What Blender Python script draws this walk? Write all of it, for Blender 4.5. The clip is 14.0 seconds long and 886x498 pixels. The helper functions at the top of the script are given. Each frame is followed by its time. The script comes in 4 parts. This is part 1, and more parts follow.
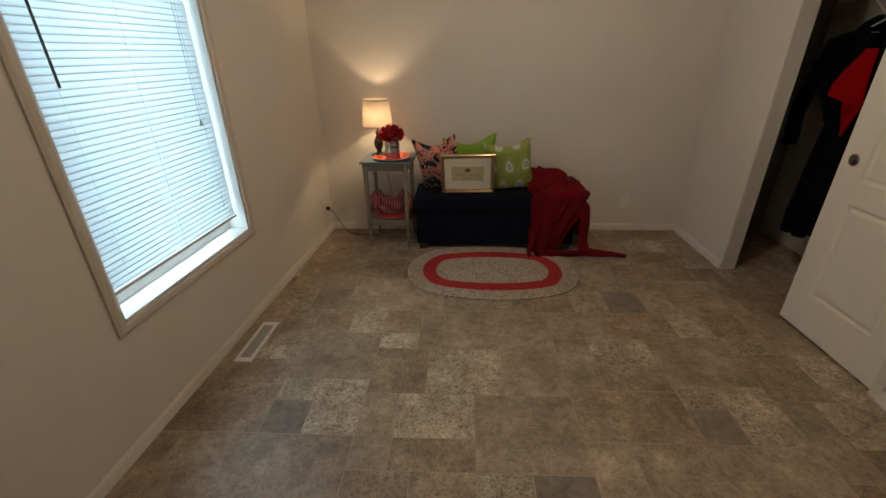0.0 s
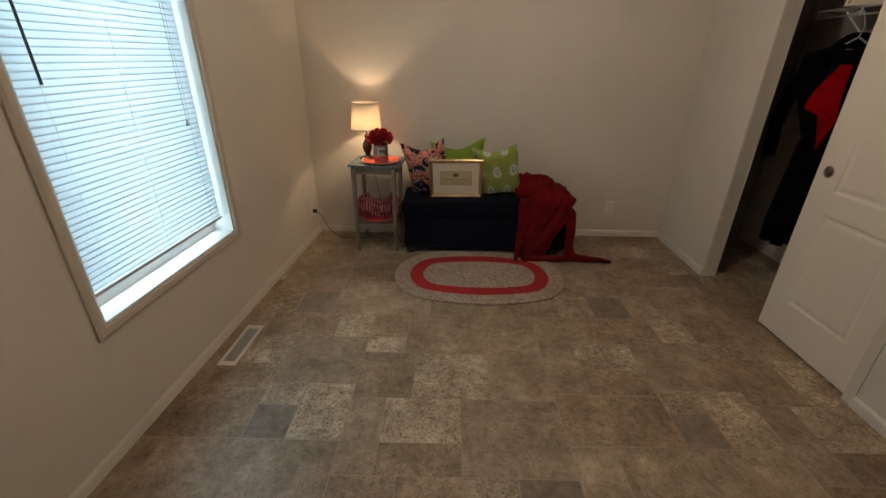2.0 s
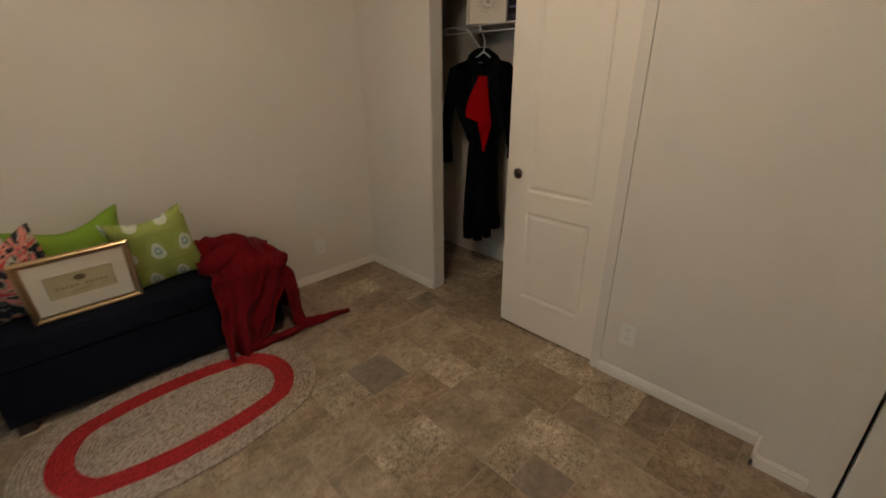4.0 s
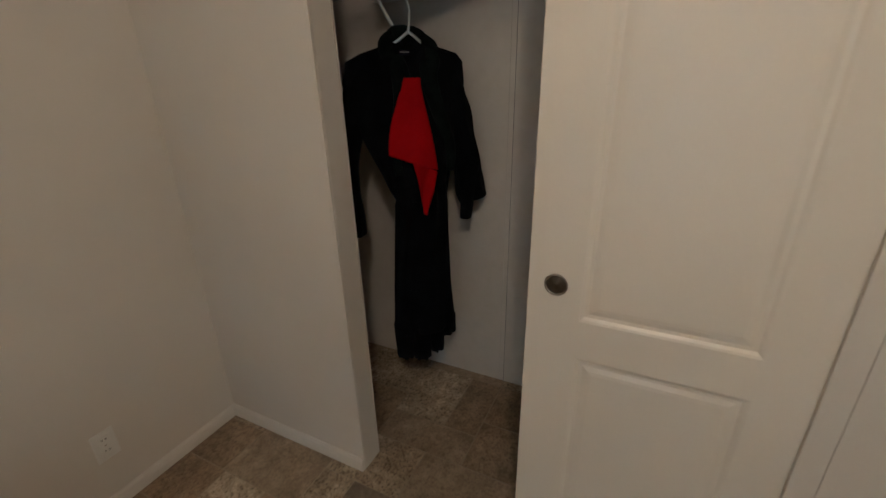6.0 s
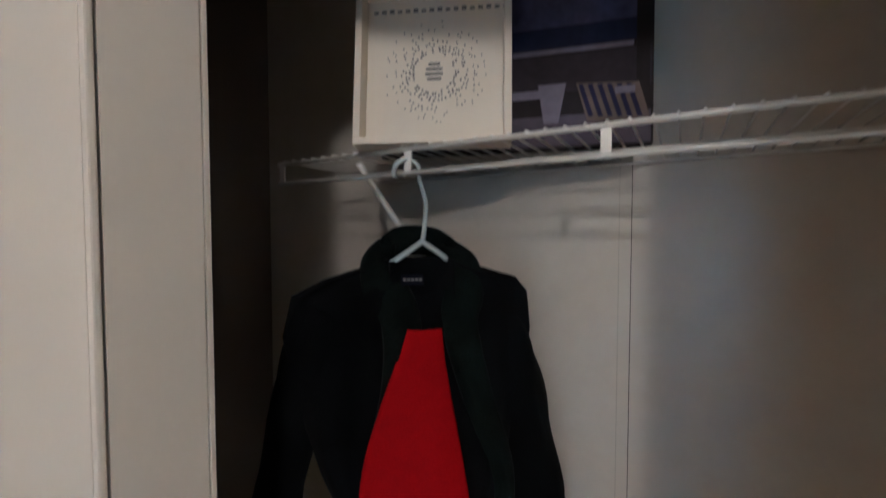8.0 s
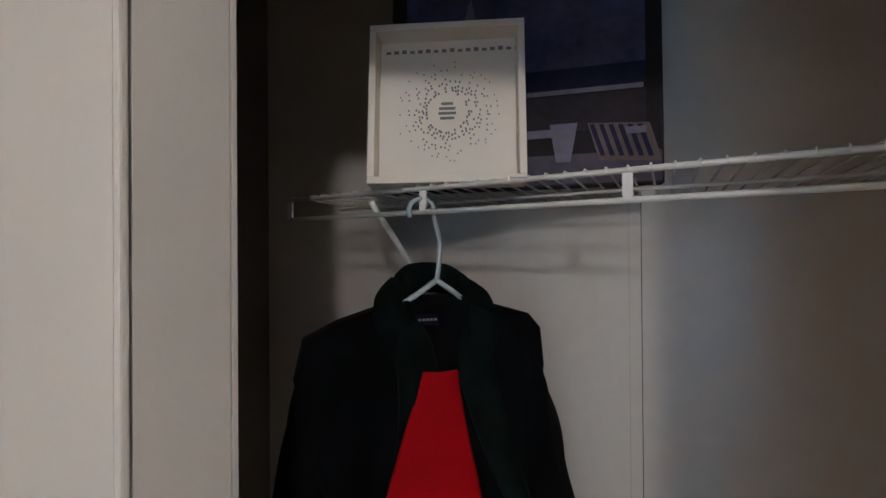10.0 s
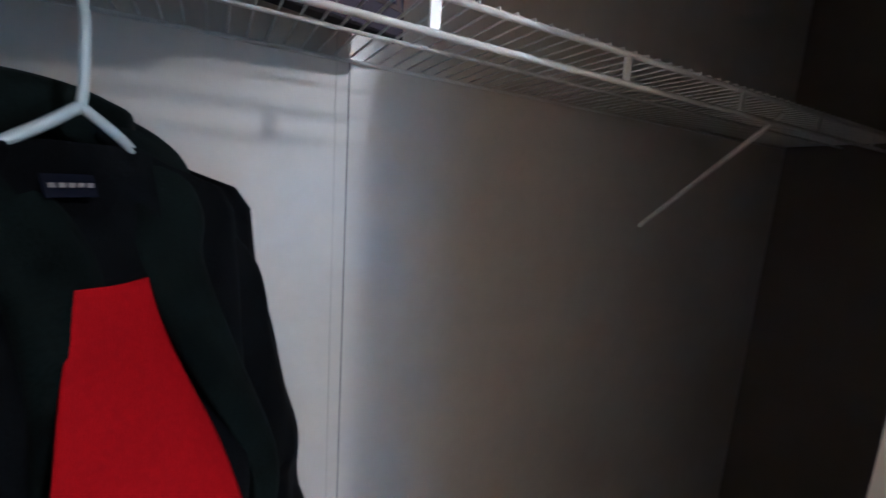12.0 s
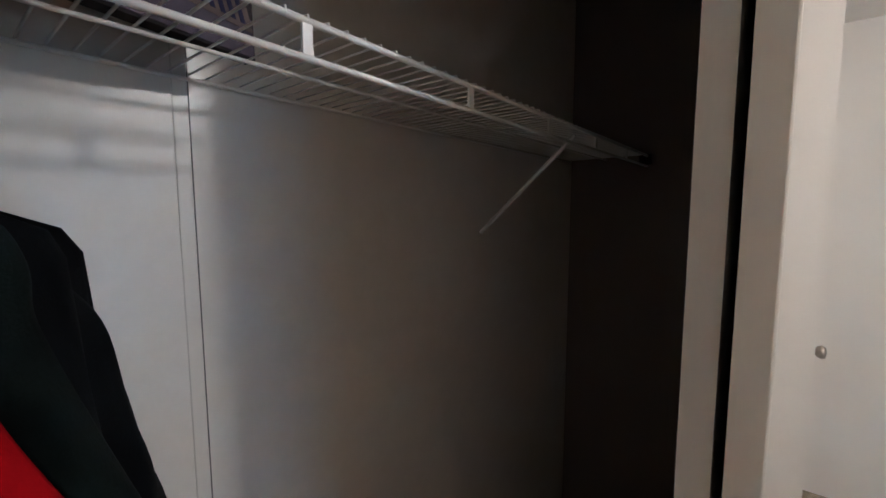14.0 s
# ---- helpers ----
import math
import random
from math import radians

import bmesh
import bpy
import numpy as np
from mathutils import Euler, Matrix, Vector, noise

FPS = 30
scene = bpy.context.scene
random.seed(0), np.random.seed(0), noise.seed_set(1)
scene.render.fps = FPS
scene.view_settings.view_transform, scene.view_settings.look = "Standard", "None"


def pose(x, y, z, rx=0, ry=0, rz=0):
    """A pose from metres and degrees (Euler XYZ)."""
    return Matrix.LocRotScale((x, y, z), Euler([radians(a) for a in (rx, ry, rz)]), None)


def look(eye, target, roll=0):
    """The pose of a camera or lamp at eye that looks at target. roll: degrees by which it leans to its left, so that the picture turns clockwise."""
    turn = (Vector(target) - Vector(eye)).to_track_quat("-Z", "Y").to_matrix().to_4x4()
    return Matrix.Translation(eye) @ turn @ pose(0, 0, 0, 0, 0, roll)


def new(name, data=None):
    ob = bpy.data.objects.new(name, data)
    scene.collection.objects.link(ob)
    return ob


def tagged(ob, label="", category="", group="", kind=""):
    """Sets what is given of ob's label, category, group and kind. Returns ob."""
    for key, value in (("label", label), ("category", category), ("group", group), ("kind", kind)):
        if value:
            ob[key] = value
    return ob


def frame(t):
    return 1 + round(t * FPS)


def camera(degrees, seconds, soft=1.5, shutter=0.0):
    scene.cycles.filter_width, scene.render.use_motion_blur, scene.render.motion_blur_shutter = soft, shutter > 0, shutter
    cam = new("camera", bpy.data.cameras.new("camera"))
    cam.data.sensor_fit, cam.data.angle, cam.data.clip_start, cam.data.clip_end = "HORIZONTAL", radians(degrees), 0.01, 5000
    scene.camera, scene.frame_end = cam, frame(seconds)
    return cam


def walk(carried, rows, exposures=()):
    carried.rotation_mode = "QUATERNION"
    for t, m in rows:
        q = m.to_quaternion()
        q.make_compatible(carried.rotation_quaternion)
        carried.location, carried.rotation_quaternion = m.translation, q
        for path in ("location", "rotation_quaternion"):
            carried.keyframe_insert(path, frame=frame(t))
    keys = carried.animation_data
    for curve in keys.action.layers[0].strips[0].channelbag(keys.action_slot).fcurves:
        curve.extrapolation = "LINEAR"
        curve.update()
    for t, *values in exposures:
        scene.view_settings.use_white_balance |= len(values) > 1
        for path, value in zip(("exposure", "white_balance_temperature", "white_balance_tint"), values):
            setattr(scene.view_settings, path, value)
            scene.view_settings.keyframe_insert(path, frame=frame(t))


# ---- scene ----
# The walk: seconds, eye, target, roll
PATH = [
    (0, (1.134, 0.552, 1.431), (1.05, 2.358, 0.575), -0.7),
    (0.5, (1.126, 0.565, 1.427), (1.083, 2.365, 0.555), -0.0),
    (1, (1.121, 0.56, 1.432), (1.133, 2.358, 0.555), 0.8),
    (1.5, (1.132, 0.547, 1.439), (1.098, 2.362, 0.601), 0.4),
    (2, (1.127, 0.548, 1.437), (1.107, 2.363, 0.597), 0.8),
    (2.5, (1.144, 0.583, 1.45), (1.282, 2.375, 0.573), 2.6),
    (3, (1.114, 0.763, 1.456), (1.792, 2.481, 0.689), 3.7),
    (3.5, (1.077, 0.984, 1.437), (2.139, 2.479, 0.64), 0.3),
    (4, (1.175, 1.312, 1.435), (2.463, 2.632, 0.661), -0.6),
    (4.2, (1.249, 1.445, 1.457), (2.607, 2.699, 0.692), -2.0),
    (6.3, (2.234, 2.551, 1.405), (3.907, 3.282, 0.587), -1.4),
    (6.5, (2.349, 2.607, 1.403), (4.02, 3.286, 0.54), -1.6),
    (7, (2.652, 2.757, 1.386), (4.329, 3.628, 0.73), -2.4),
    (7.5, (2.826, 2.828, 1.476), (4.553, 3.78, 1.143), -0.8),
    (8, (2.848, 2.858, 1.58), (4.577, 3.86, 1.502), 0.0),
    (8.2, (2.837, 2.869, 1.605), (4.586, 3.838, 1.672), -0.3),
    (10.3, (2.832, 2.903, 1.614), (4.599, 3.841, 1.594), -0.3),
    (10.5, (2.84, 2.903, 1.611), (4.592, 3.864, 1.523), -0.5),
    (11, (2.883, 2.944, 1.548), (4.755, 3.618, 1.34), 1.5),
    (11.5, (2.941, 3.093, 1.552), (4.904, 2.832, 1.273), 0.5),
    (12, (2.991, 3.153, 1.524), (4.712, 2.185, 1.207), 3.9),
    (12.5, (3.033, 3.201, 1.524), (4.403, 1.774, 1.232), 2.5),
    (13, (3.028, 3.211, 1.523), (4.271, 1.676, 1.209), 0.5),
    (13.5, (3.02, 3.213, 1.524), (4.201, 1.619, 1.268), 1.5),
    (14, (3.013, 3.217, 1.52), (4.249, 1.657, 1.321), -0.1),
]
cam = camera(93.5, 14.0, soft=1.5, shutter=0.3)
walk(cam, [(t, look(e, g, r)) for t, e, g, r in PATH], exposures=[(0, -0.20, 6150, 10), (2.5, -0.22, 6150, 10), (3.0, -0.28, 6200, 10), (3.5, -0.14, 6300, 10), (4.2, 0.12, 6200, 10), (6.3, 0.0, 5750, 10), (7.0, 0.12, 5500, 10), (7.5, 0.70, 5200, 10),
    (8.0, 0.84, 5050, 10), (10.3, 0.72, 4900, 10), (10.9, 0.56, 5000, 10), (11.5, 1.24, 4600, 10), (12.0, 1.44, 4500, 10), (13.0, 1.28, 4600, 10), (14, 1.14, 4850, 10)])

# ---- light ----
world = bpy.data.worlds.new("sky")
world.use_nodes = True
scene.world = world
wn = world.node_tree
sky = wn.nodes.new("ShaderNodeTexSky")
sky.sky_type, sky.sun_disc, sky.sun_elevation, sky.sun_rotation = "NISHITA", False, radians(38), radians(60)
wn.links.new(sky.outputs[0], wn.nodes["Background"].inputs[0])
wn.nodes["Background"].inputs[1].default_value = 0.12

TILT = math.atan(0.0538)                      # the window wall stands three degrees off square
LEFT = pose(-0.2248, 0, 0, 0, 0, -math.degrees(TILT))


def lamp(name, kind, power, colour, m, size=None):
    data = bpy.data.lights.new(name, kind)
    data.energy, data.color = power, colour
    if kind == "AREA":
        data.shape, data.size, data.size_y = "RECTANGLE", size[0], size[1]
    else:
        data.shadow_soft_size = size
    ob = new(name, data)
    ob.matrix_world = m
    return ob


sun = lamp("sun", "SUN", 2.0, (1.0, 0.94, 0.86), pose(-8, 3, 9, 52, 0, 60), 0.01)
sun.data.angle = radians(0.5)
# daylight standing in the window's opening, behind the blind
lamp("window_daylight", "AREA", 16, (0.66, 0.90, 1.0), LEFT @ pose(-0.10, 2.26, 1.22, 0, -90, 0), (1.36, 0.84))
# bulb in the table lamp's shade
lamp("table_lamp_bulb", "POINT", 6.0, (1.0, 0.70, 0.40), pose(0.495, 3.80, 1.018), 0.014)
# ceiling light over the room, out of view
lamp("ceiling_light_bulb", "POINT", 29, (1.0, 0.80, 0.58), pose(1.60, 2.20, 2.28), 0.07)

# ---- materials ----


def material(name):
    m = bpy.data.materials.new(name)
    m.use_nodes = True
    return m, m.node_tree, m.node_tree.nodes["Principled BSDF"]


def node(t, kind, **values):
    n = t.nodes.new(kind)
    for key, value in values.items():
        n.inputs[key.replace("_", " ")].default_value = value
    return n


def coords(t, space="Object", scale=(1, 1, 1)):
    c = t.nodes.new("ShaderNodeTexCoord")
    m = node(t, "ShaderNodeMapping", Scale=scale)
    t.links.new(c.outputs[space], m.inputs[0])
    return m.outputs[0]


def ramp(t, source, stops):
    r = t.nodes.new("ShaderNodeValToRGB")
    while len(r.color_ramp.elements) < len(stops):
        r.color_ramp.elements.new(0.5)
    for e, (p, c) in zip(r.color_ramp.elements, stops):
        e.position, e.color = p, (*c, 1)
    t.links.new(source, r.inputs[0])
    return r.outputs[0]


def mixed(t, factor, a, b, mode="MIX"):
    m = t.nodes.new("ShaderNodeMix")
    m.data_type, m.blend_type = "RGBA", mode
    for socket, value in ((m.inputs[0], factor), (m.inputs[6], a), (m.inputs[7], b)):
        if isinstance(value, (int, float)):
            socket.default_value = value
        elif isinstance(value, tuple):
            socket.default_value = (*value, 1)
        else:
            t.links.new(value, socket)
    return m.outputs[2]


def bump(t, source, shader, strength, distance=0.002):
    b = node(t, "ShaderNodeBump", Strength=strength, Distance=distance)
    t.links.new(source, b.inputs["Height"])
    t.links.new(b.outputs[0], shader.inputs["Normal"])


def plain(name, colour, rough=0.5, metal=0.0, spread=0.12, fine=60.0, coarse=4.0, relief=0.15, sheen=0.0, spec=0.5, space="Object"):
    """Paint, cloth, metal: a colour broken by two scales of noise, with a fine relief."""
    m, t, s = material(name)
    at = coords(t, space)
    a, b = node(t, "ShaderNodeTexNoise", Scale=fine, Detail=4), node(t, "ShaderNodeTexNoise", Scale=coarse, Detail=5)
    t.links.new(at, a.inputs["Vector"]), t.links.new(at, b.inputs["Vector"])
    dark, light = tuple(c * (1 - spread) for c in colour), tuple(min(1, c * (1 + spread)) for c in colour)
    c1 = ramp(t, b.outputs["Fac"], [(0.3, dark), (0.7, light)])
    c2 = ramp(t, a.outputs["Fac"], [(0.35, (1 - spread * 0.6,) * 3), (0.65, (1, 1, 1))])
    t.links.new(mixed(t, 1.0, c1, c2, "MULTIPLY"), s.inputs["Base Color"])
    s.inputs["Roughness"].default_value, s.inputs["Metallic"].default_value = rough, metal
    s.inputs["Sheen Weight"].default_value = sheen
    s.inputs["Specular IOR Level"].default_value = spec
    bump(t, a.outputs["Fac"], s, relief, 0.001)
    return m


WALL = plain("wall_paint", (0.66, 0.61, 0.545), 0.62, spread=0.025, fine=170, coarse=2.2, relief=0.22)
CEILING = plain("ceiling_paint", (0.78, 0.75, 0.70), 0.8, spread=0.03, fine=90, relief=0.4)
TRIM = plain("trim_paint", (0.70, 0.655, 0.60), 0.38, spread=0.03, fine=40, relief=0.05)
CASING = plain("casing_paint", (0.56, 0.50, 0.42), 0.45, spread=0.04, fine=50, relief=0.05)
DOORPAINT = plain("door_paint", (0.76, 0.70, 0.61), 0.34, spread=0.02, fine=120, coarse=3, relief=0.06)
WHITE = plain("white_plastic", (0.72, 0.70, 0.66), 0.35, spread=0.02, relief=0.02)
WIRE = plain("white_coated_wire", (0.80, 0.78, 0.74), 0.3, spread=0.03, relief=0.03)
NICKEL = plain("brushed_nickel", (0.40, 0.35, 0.29), 0.36, 1.0, spread=0.15, relief=0.08)
DARKGAP = plain("dark_gap", (0.02, 0.018, 0.016), 0.9)
NAVY = plain("navy_upholstery", (0.0032, 0.0042, 0.0105), 0.95, spread=0.25, fine=260, relief=0.5, sheen=0.02, spec=0.12)
WOODDARK = plain("dark_wood", (0.045, 0.022, 0.014), 0.4, spread=0.3, fine=30)
RED = plain("red_throw_wool", (0.125, 0.003, 0.006), 0.95, spread=0.25, fine=300, coarse=9, relief=0.7, sheen=0.03, spec=0.1)
SCARLET = plain("red_satin", (0.31, 0.002, 0.004), 0.8, spread=0.10, fine=200, coarse=6, relief=0.25, spec=0.03)
ROBE = plain("black_green_velour", (0.0030, 0.0036, 0.0046), 0.9, spread=0.7, fine=320, coarse=11, relief=0.6, sheen=0.012, spec=0.05)
ROBE2 = plain("dark_green_velour", (0.0046, 0.0076, 0.0072), 0.9, spread=0.8, fine=320, coarse=14, relief=0.6, sheen=0.02, spec=0.05)
GREYPAINT = plain("grey_table_paint", (0.205, 0.158, 0.112), 0.5, spread=0.2, fine=45, coarse=7)
BLUETOP = plain("blue_grey_table_top", (0.13, 0.165, 0.185), 0.45, spread=0.15, fine=50)
BRONZE = plain("bronze_lamp_base", (0.045, 0.030, 0.020), 0.45, 0.3, spread=0.3)
TIN = plain("tin_can", (0.55, 0.52, 0.48), 0.25, 1.0, spread=0.15)
CORAL = plain("coral_plate_glaze", (0.75, 0.07, 0.03), 0.25, spread=0.12)
REDPLATE = plain("red_plate_glaze", (0.62, 0.025, 0.025), 0.3, spread=0.12)
PETAL = plain("red_petals", (0.50, 0.008, 0.014), 0.7, spread=0.25, fine=90, coarse=20)
LIME = plain("lime_cotton", (0.22, 0.36, 0.025), 0.85, spread=0.1, fine=260, relief=0.4)
GOLD = plain("antique_gold_frame", (0.52, 0.37, 0.20), 0.32, 0.85, spread=0.25, fine=120)
MAT = plain("cream_mat_board", (0.68, 0.60, 0.47), 0.8, spread=0.02)
PLATE = plain("aged_print_paper", (0.48, 0.40, 0.22), 0.6, spread=0.1, coarse=14)
INK = plain("brown_ink", (0.13, 0.09, 0.04), 0.7)
FAINTINK = plain("faded_brown_ink", (0.29, 0.23, 0.12), 0.7)
CREAM = plain("cream_tray_paint", (0.80, 0.72, 0.61), 0.5, spread=0.03)
INKGREY = plain("grey_ink", (0.19, 0.18, 0.18), 0.7)
GRASS = plain("dry_lawn", (0.09, 0.10, 0.045), 0.9, spread=0.35, fine=40, coarse=0.8)
CORD = plain("black_cord", (0.012, 0.011, 0.010), 0.5)
HANGER = plain("pale_hanger_plastic", (0.42, 0.48, 0.50), 0.35, spread=0.05)
# closet shade put into the base colour, which also cuts the bounce inside
CLOSETSHADE = plain("closet_side_shade_tone", (0.20, 0.17, 0.145), 0.5, spread=0.06, fine=120)
SLATRAIL = plain("taupe_blind_rail", (0.50, 0.44, 0.40), 0.45)


def closet_panel():
    """Vinyl-faced gypsum panel: linen fleck, slight gloss."""
    m, t, s = material("vinyl_closet_panel")
    at = coords(t)
    a = node(t, "ShaderNodeTexNoise", Scale=140.0, Detail=3)
    b = node(t, "ShaderNodeTexNoise", Scale=14.0, Detail=5, Roughness=0.7)
    for n in (a, b):
        t.links.new(at, n.inputs["Vector"])
    c1 = ramp(t, b.outputs["Fac"], [(0.3, (0.61, 0.56, 0.50)), (0.7, (0.66, 0.61, 0.55))])
    t.links.new(c1, s.inputs["Base Color"])
    r = ramp(t, a.outputs["Fac"], [(0.3, (0.29,) * 3), (0.7, (0.33,) * 3)])
    t.links.new(r, s.inputs["Roughness"])
    s.inputs["Specular IOR Level"].default_value = 0.55
    bump(t, a.outputs["Fac"], s, 0.04, 0.0006)
    return m


def vinyl_tile(name, colour, mottle):
    """Stone-look vinyl: cloudy tone, crackled blotches and a fine fleck, no two pieces alike."""
    m, t, s = material(name)
    info = t.nodes.new("ShaderNodeObjectInfo")
    geo = t.nodes.new("ShaderNodeNewGeometry")
    shift, spread = node(t, "ShaderNodeVectorMath"), node(t, "ShaderNodeVectorMath")
    shift.operation, spread.operation = "ADD", "SCALE"
    spread.inputs["Scale"].default_value = 37.0
    t.links.new(info.outputs["Random"], spread.inputs[0])
    t.links.new(geo.outputs["Position"], shift.inputs[0])
    t.links.new(spread.outputs[0], shift.inputs[1])
    big = node(t, "ShaderNodeTexNoise", Scale=6.0, Detail=7, Roughness=0.62, Distortion=0.25)
    mid = node(t, "ShaderNodeTexNoise", Scale=30.0, Detail=9, Roughness=0.74, Distortion=0.2)
    chip = node(t, "ShaderNodeTexNoise", Scale=88.0, Detail=5, Roughness=0.62, Distortion=0.35)
    fine = node(t, "ShaderNodeTexNoise", Scale=300.0, Detail=3, Roughness=0.7)
    for n in (big, mid, chip, fine):
        t.links.new(shift.outputs[0], n.inputs["Vector"])

    def shade(k):
        return tuple(v * k for v in colour)

    tone = ramp(t, info.outputs["Random"], [(0.0, shade(0.90)), (0.5, shade(1.0)), (1.0, shade(1.12))])
    cloud = ramp(t, big.outputs["Fac"], [(0.28, (0.60, 0.56, 0.50)), (0.43, (0.86, 0.84, 0.79)), (0.54, (1.06, 1.05, 1.02)), (0.70, (1.46, 1.46, 1.44))])
    c = mixed(t, 1.0, tone, cloud, "MULTIPLY")
    vein = ramp(t, mid.outputs["Fac"], [(0.36, (0.48, 0.43, 0.37)), (0.45, (0.85, 0.82, 0.78)), (0.52, (1, 1, 1)), (0.64, (1.32, 1.31, 1.28))])
    c = mixed(t, 0.50 + 0.35 * mottle, c, vein, "MULTIPLY")
    pits = ramp(t, chip.outputs["Fac"], [(0.38, (0.36, 0.32, 0.27)), (0.455, (0.92, 0.90, 0.88)), (0.56, (1.05, 1.05, 1.05)), (0.68, (1.22, 1.22, 1.20))])
    c = mixed(t, 0.18 + 0.72 * mottle, c, pits, "MULTIPLY")
    speck = ramp(t, fine.outputs["Fac"], [(0.38, (0.66, 0.63, 0.60)), (0.48, (1, 1, 1)), (0.66, (1.12, 1.11, 1.10))])
    t.links.new(mixed(t, 0.5, c, speck, "MULTIPLY"), s.inputs["Base Color"])
    r = ramp(t, mid.outputs["Fac"], [(0.3, (0.56,) * 3), (0.7, (0.42,) * 3)])
    t.links.new(r, s.inputs["Roughness"])
    bump(t, chip.outputs["Fac"], s, 0.30, 0.0015)
    return m


def translucent(name, colour, share, rough=0.6):
    m, t, s = material(name)
    tr = node(t, "ShaderNodeBsdfTranslucent", Color=(*colour, 1))
    mx = node(t, "ShaderNodeMixShader", Fac=share)
    weave = node(t, "ShaderNodeTexNoise", Scale=180.0, Detail=3)
    t.links.new(coords(t), weave.inputs["Vector"])
    t.links.new(ramp(t, weave.outputs["Fac"], [(0.3, tuple(c * 0.9 for c in colour)), (0.7, colour)]), s.inputs["Base Color"])
    s.inputs["Roughness"].default_value = rough
    t.links.new(s.outputs[0], mx.inputs[1]), t.links.new(tr.outputs[0], mx.inputs[2])
    t.links.new(mx.outputs[0], t.nodes["Material Output"].inputs[0])
    return m


def pattern(name, colours, scale, edges, relief=0.3):
    """Printed cloth: cells of noise cut into flat colours."""
    m, t, s = material(name)
    at = coords(t)
    warp = node(t, "ShaderNodeTexNoise", Scale=scale, Detail=2, Roughness=0.55, Distortion=1.1)
    warp2 = node(t, "ShaderNodeTexNoise", Scale=scale * 1.9, Detail=3, Distortion=1.6)
    for n in (warp, warp2):
        t.links.new(at, n.inputs["Vector"])
    a = ramp(t, warp.outputs["Fac"], [(e, c) for e, c in zip(edges, colours)])
    t.nodes[-1].color_ramp.interpolation = "CONSTANT"
    k = ramp(t, warp2.outputs["Fac"], [(0.0, (0, 0, 0)), (0.615, (1, 1, 1))])
    t.nodes[-1].color_ramp.interpolation = "CONSTANT"
    leaf = ramp(t, warp2.outputs["Fac"], [(0.0, (0, 0, 0)), (0.645, (1, 1, 1)), (0.70, (0, 0, 0))])
    t.nodes[-1].color_ramp.interpolation = "CONSTANT"
    t.links.new(mixed(t, leaf, mixed(t, k, a, colours[-1]), colours[1]), s.inputs["Base Color"])
    s.inputs["Roughness"].default_value = 0.85
    return m


def stripes(name, dark, light):
    m, t, s = material(name)
    w = node(t, "ShaderNodeTexWave", Scale=16.0, Distortion=1.2, Detail=2.0)
    t.links.new(coords(t, "Object", (1, 0.4, 0.15)), w.inputs["Vector"])
    t.links.new(ramp(t, w.outputs["Fac"], [(0.42, dark), (0.55, light)]), s.inputs["Base Color"])
    s.inputs["Roughness"].default_value = 0.9
    return m


def emitter(name, colour, strength):
    m, t, s = material(name)
    s.inputs["Base Color"].default_value = (*colour, 1)
    s.inputs["Emission Color"].default_value, s.inputs["Emission Strength"].default_value = (*colour, 1), strength
    return m


def glass():
    m, t, s = material("window_glass")
    s.inputs["Transmission Weight"].default_value, s.inputs["Roughness"].default_value = 1.0, 0.0
    s.inputs["Base Color"].default_value = (0.97, 0.99, 1, 1)
    return m


def braid(name, tones):
    """Braided cord: slanting strands along the ring, each in one of the rug's yarn tones."""
    m, t, s = material(name)
    at = coords(t, "Object", (1, 1, 1))
    v = node(t, "ShaderNodeTexVoronoi", Scale=95.0)
    t.links.new(at, v.inputs["Vector"])
    n = node(t, "ShaderNodeTexNoise", Scale=240.0, Detail=2)
    t.links.new(at, n.inputs["Vector"])
    sep = t.nodes.new("ShaderNodeSeparateColor")
    t.links.new(v.outputs["Color"], sep.inputs[0])
    c = ramp(t, sep.outputs[0], tones)
    dark = ramp(t, v.outputs["Distance"], [(0.3, (1, 1, 1)), (0.9, (0.6, 0.6, 0.6))])
    t.links.new(mixed(t, 1.0, c, dark, "MULTIPLY"), s.inputs["Base Color"])
    s.inputs["Roughness"].default_value = 0.95
    bump(t, v.outputs["Distance"], s, -0.6, 0.003)
    return m


PANEL = closet_panel()
TILES = {"cream": vinyl_tile("vinyl_cream_stone", (0.385, 0.312, 0.232), 0.95), "tan": vinyl_tile("vinyl_tan_stone", (0.300, 0.232, 0.166), 0.25),
         "brown": vinyl_tile("vinyl_brown_stone", (0.268, 0.198, 0.134), 0.55), "grey": vinyl_tile("vinyl_grey_stone", (0.198, 0.156, 0.120), 0.10)}
GROUT = plain("vinyl_joint", (0.32, 0.26, 0.19), 0.6, spread=0.15, fine=150)
SLAT = translucent("blind_slat_vinyl", (0.85, 0.88, 0.89), 0.55, 0.4)
SHADE = translucent("lamp_shade_linen", (0.84, 0.76, 0.64), 0.30, 0.8)
GLASS = glass()
FLORAL = pattern("floral_print", [(0.008, 0.008, 0.014), (0.50, 0.42, 0.30), (0.55, 0.05, 0.045), (0.70, 0.27, 0.20), (0.007, 0.007, 0.012)], 10.0, [0.0, 0.455, 0.485, 0.525, 0.615])
STRIPE = stripes("pink_stripe_towel", (0.17, 0.008, 0.014), (0.38, 0.15, 0.15))
BRAID = braid("braided_beige_yarn", [(0.0, (0.27, 0.195, 0.145)), (0.22, (0.38, 0.29, 0.22)), (0.60, (0.49, 0.40, 0.30)), (0.85, (0.43, 0.34, 0.255)), (1.0, (0.32, 0.25, 0.20))])
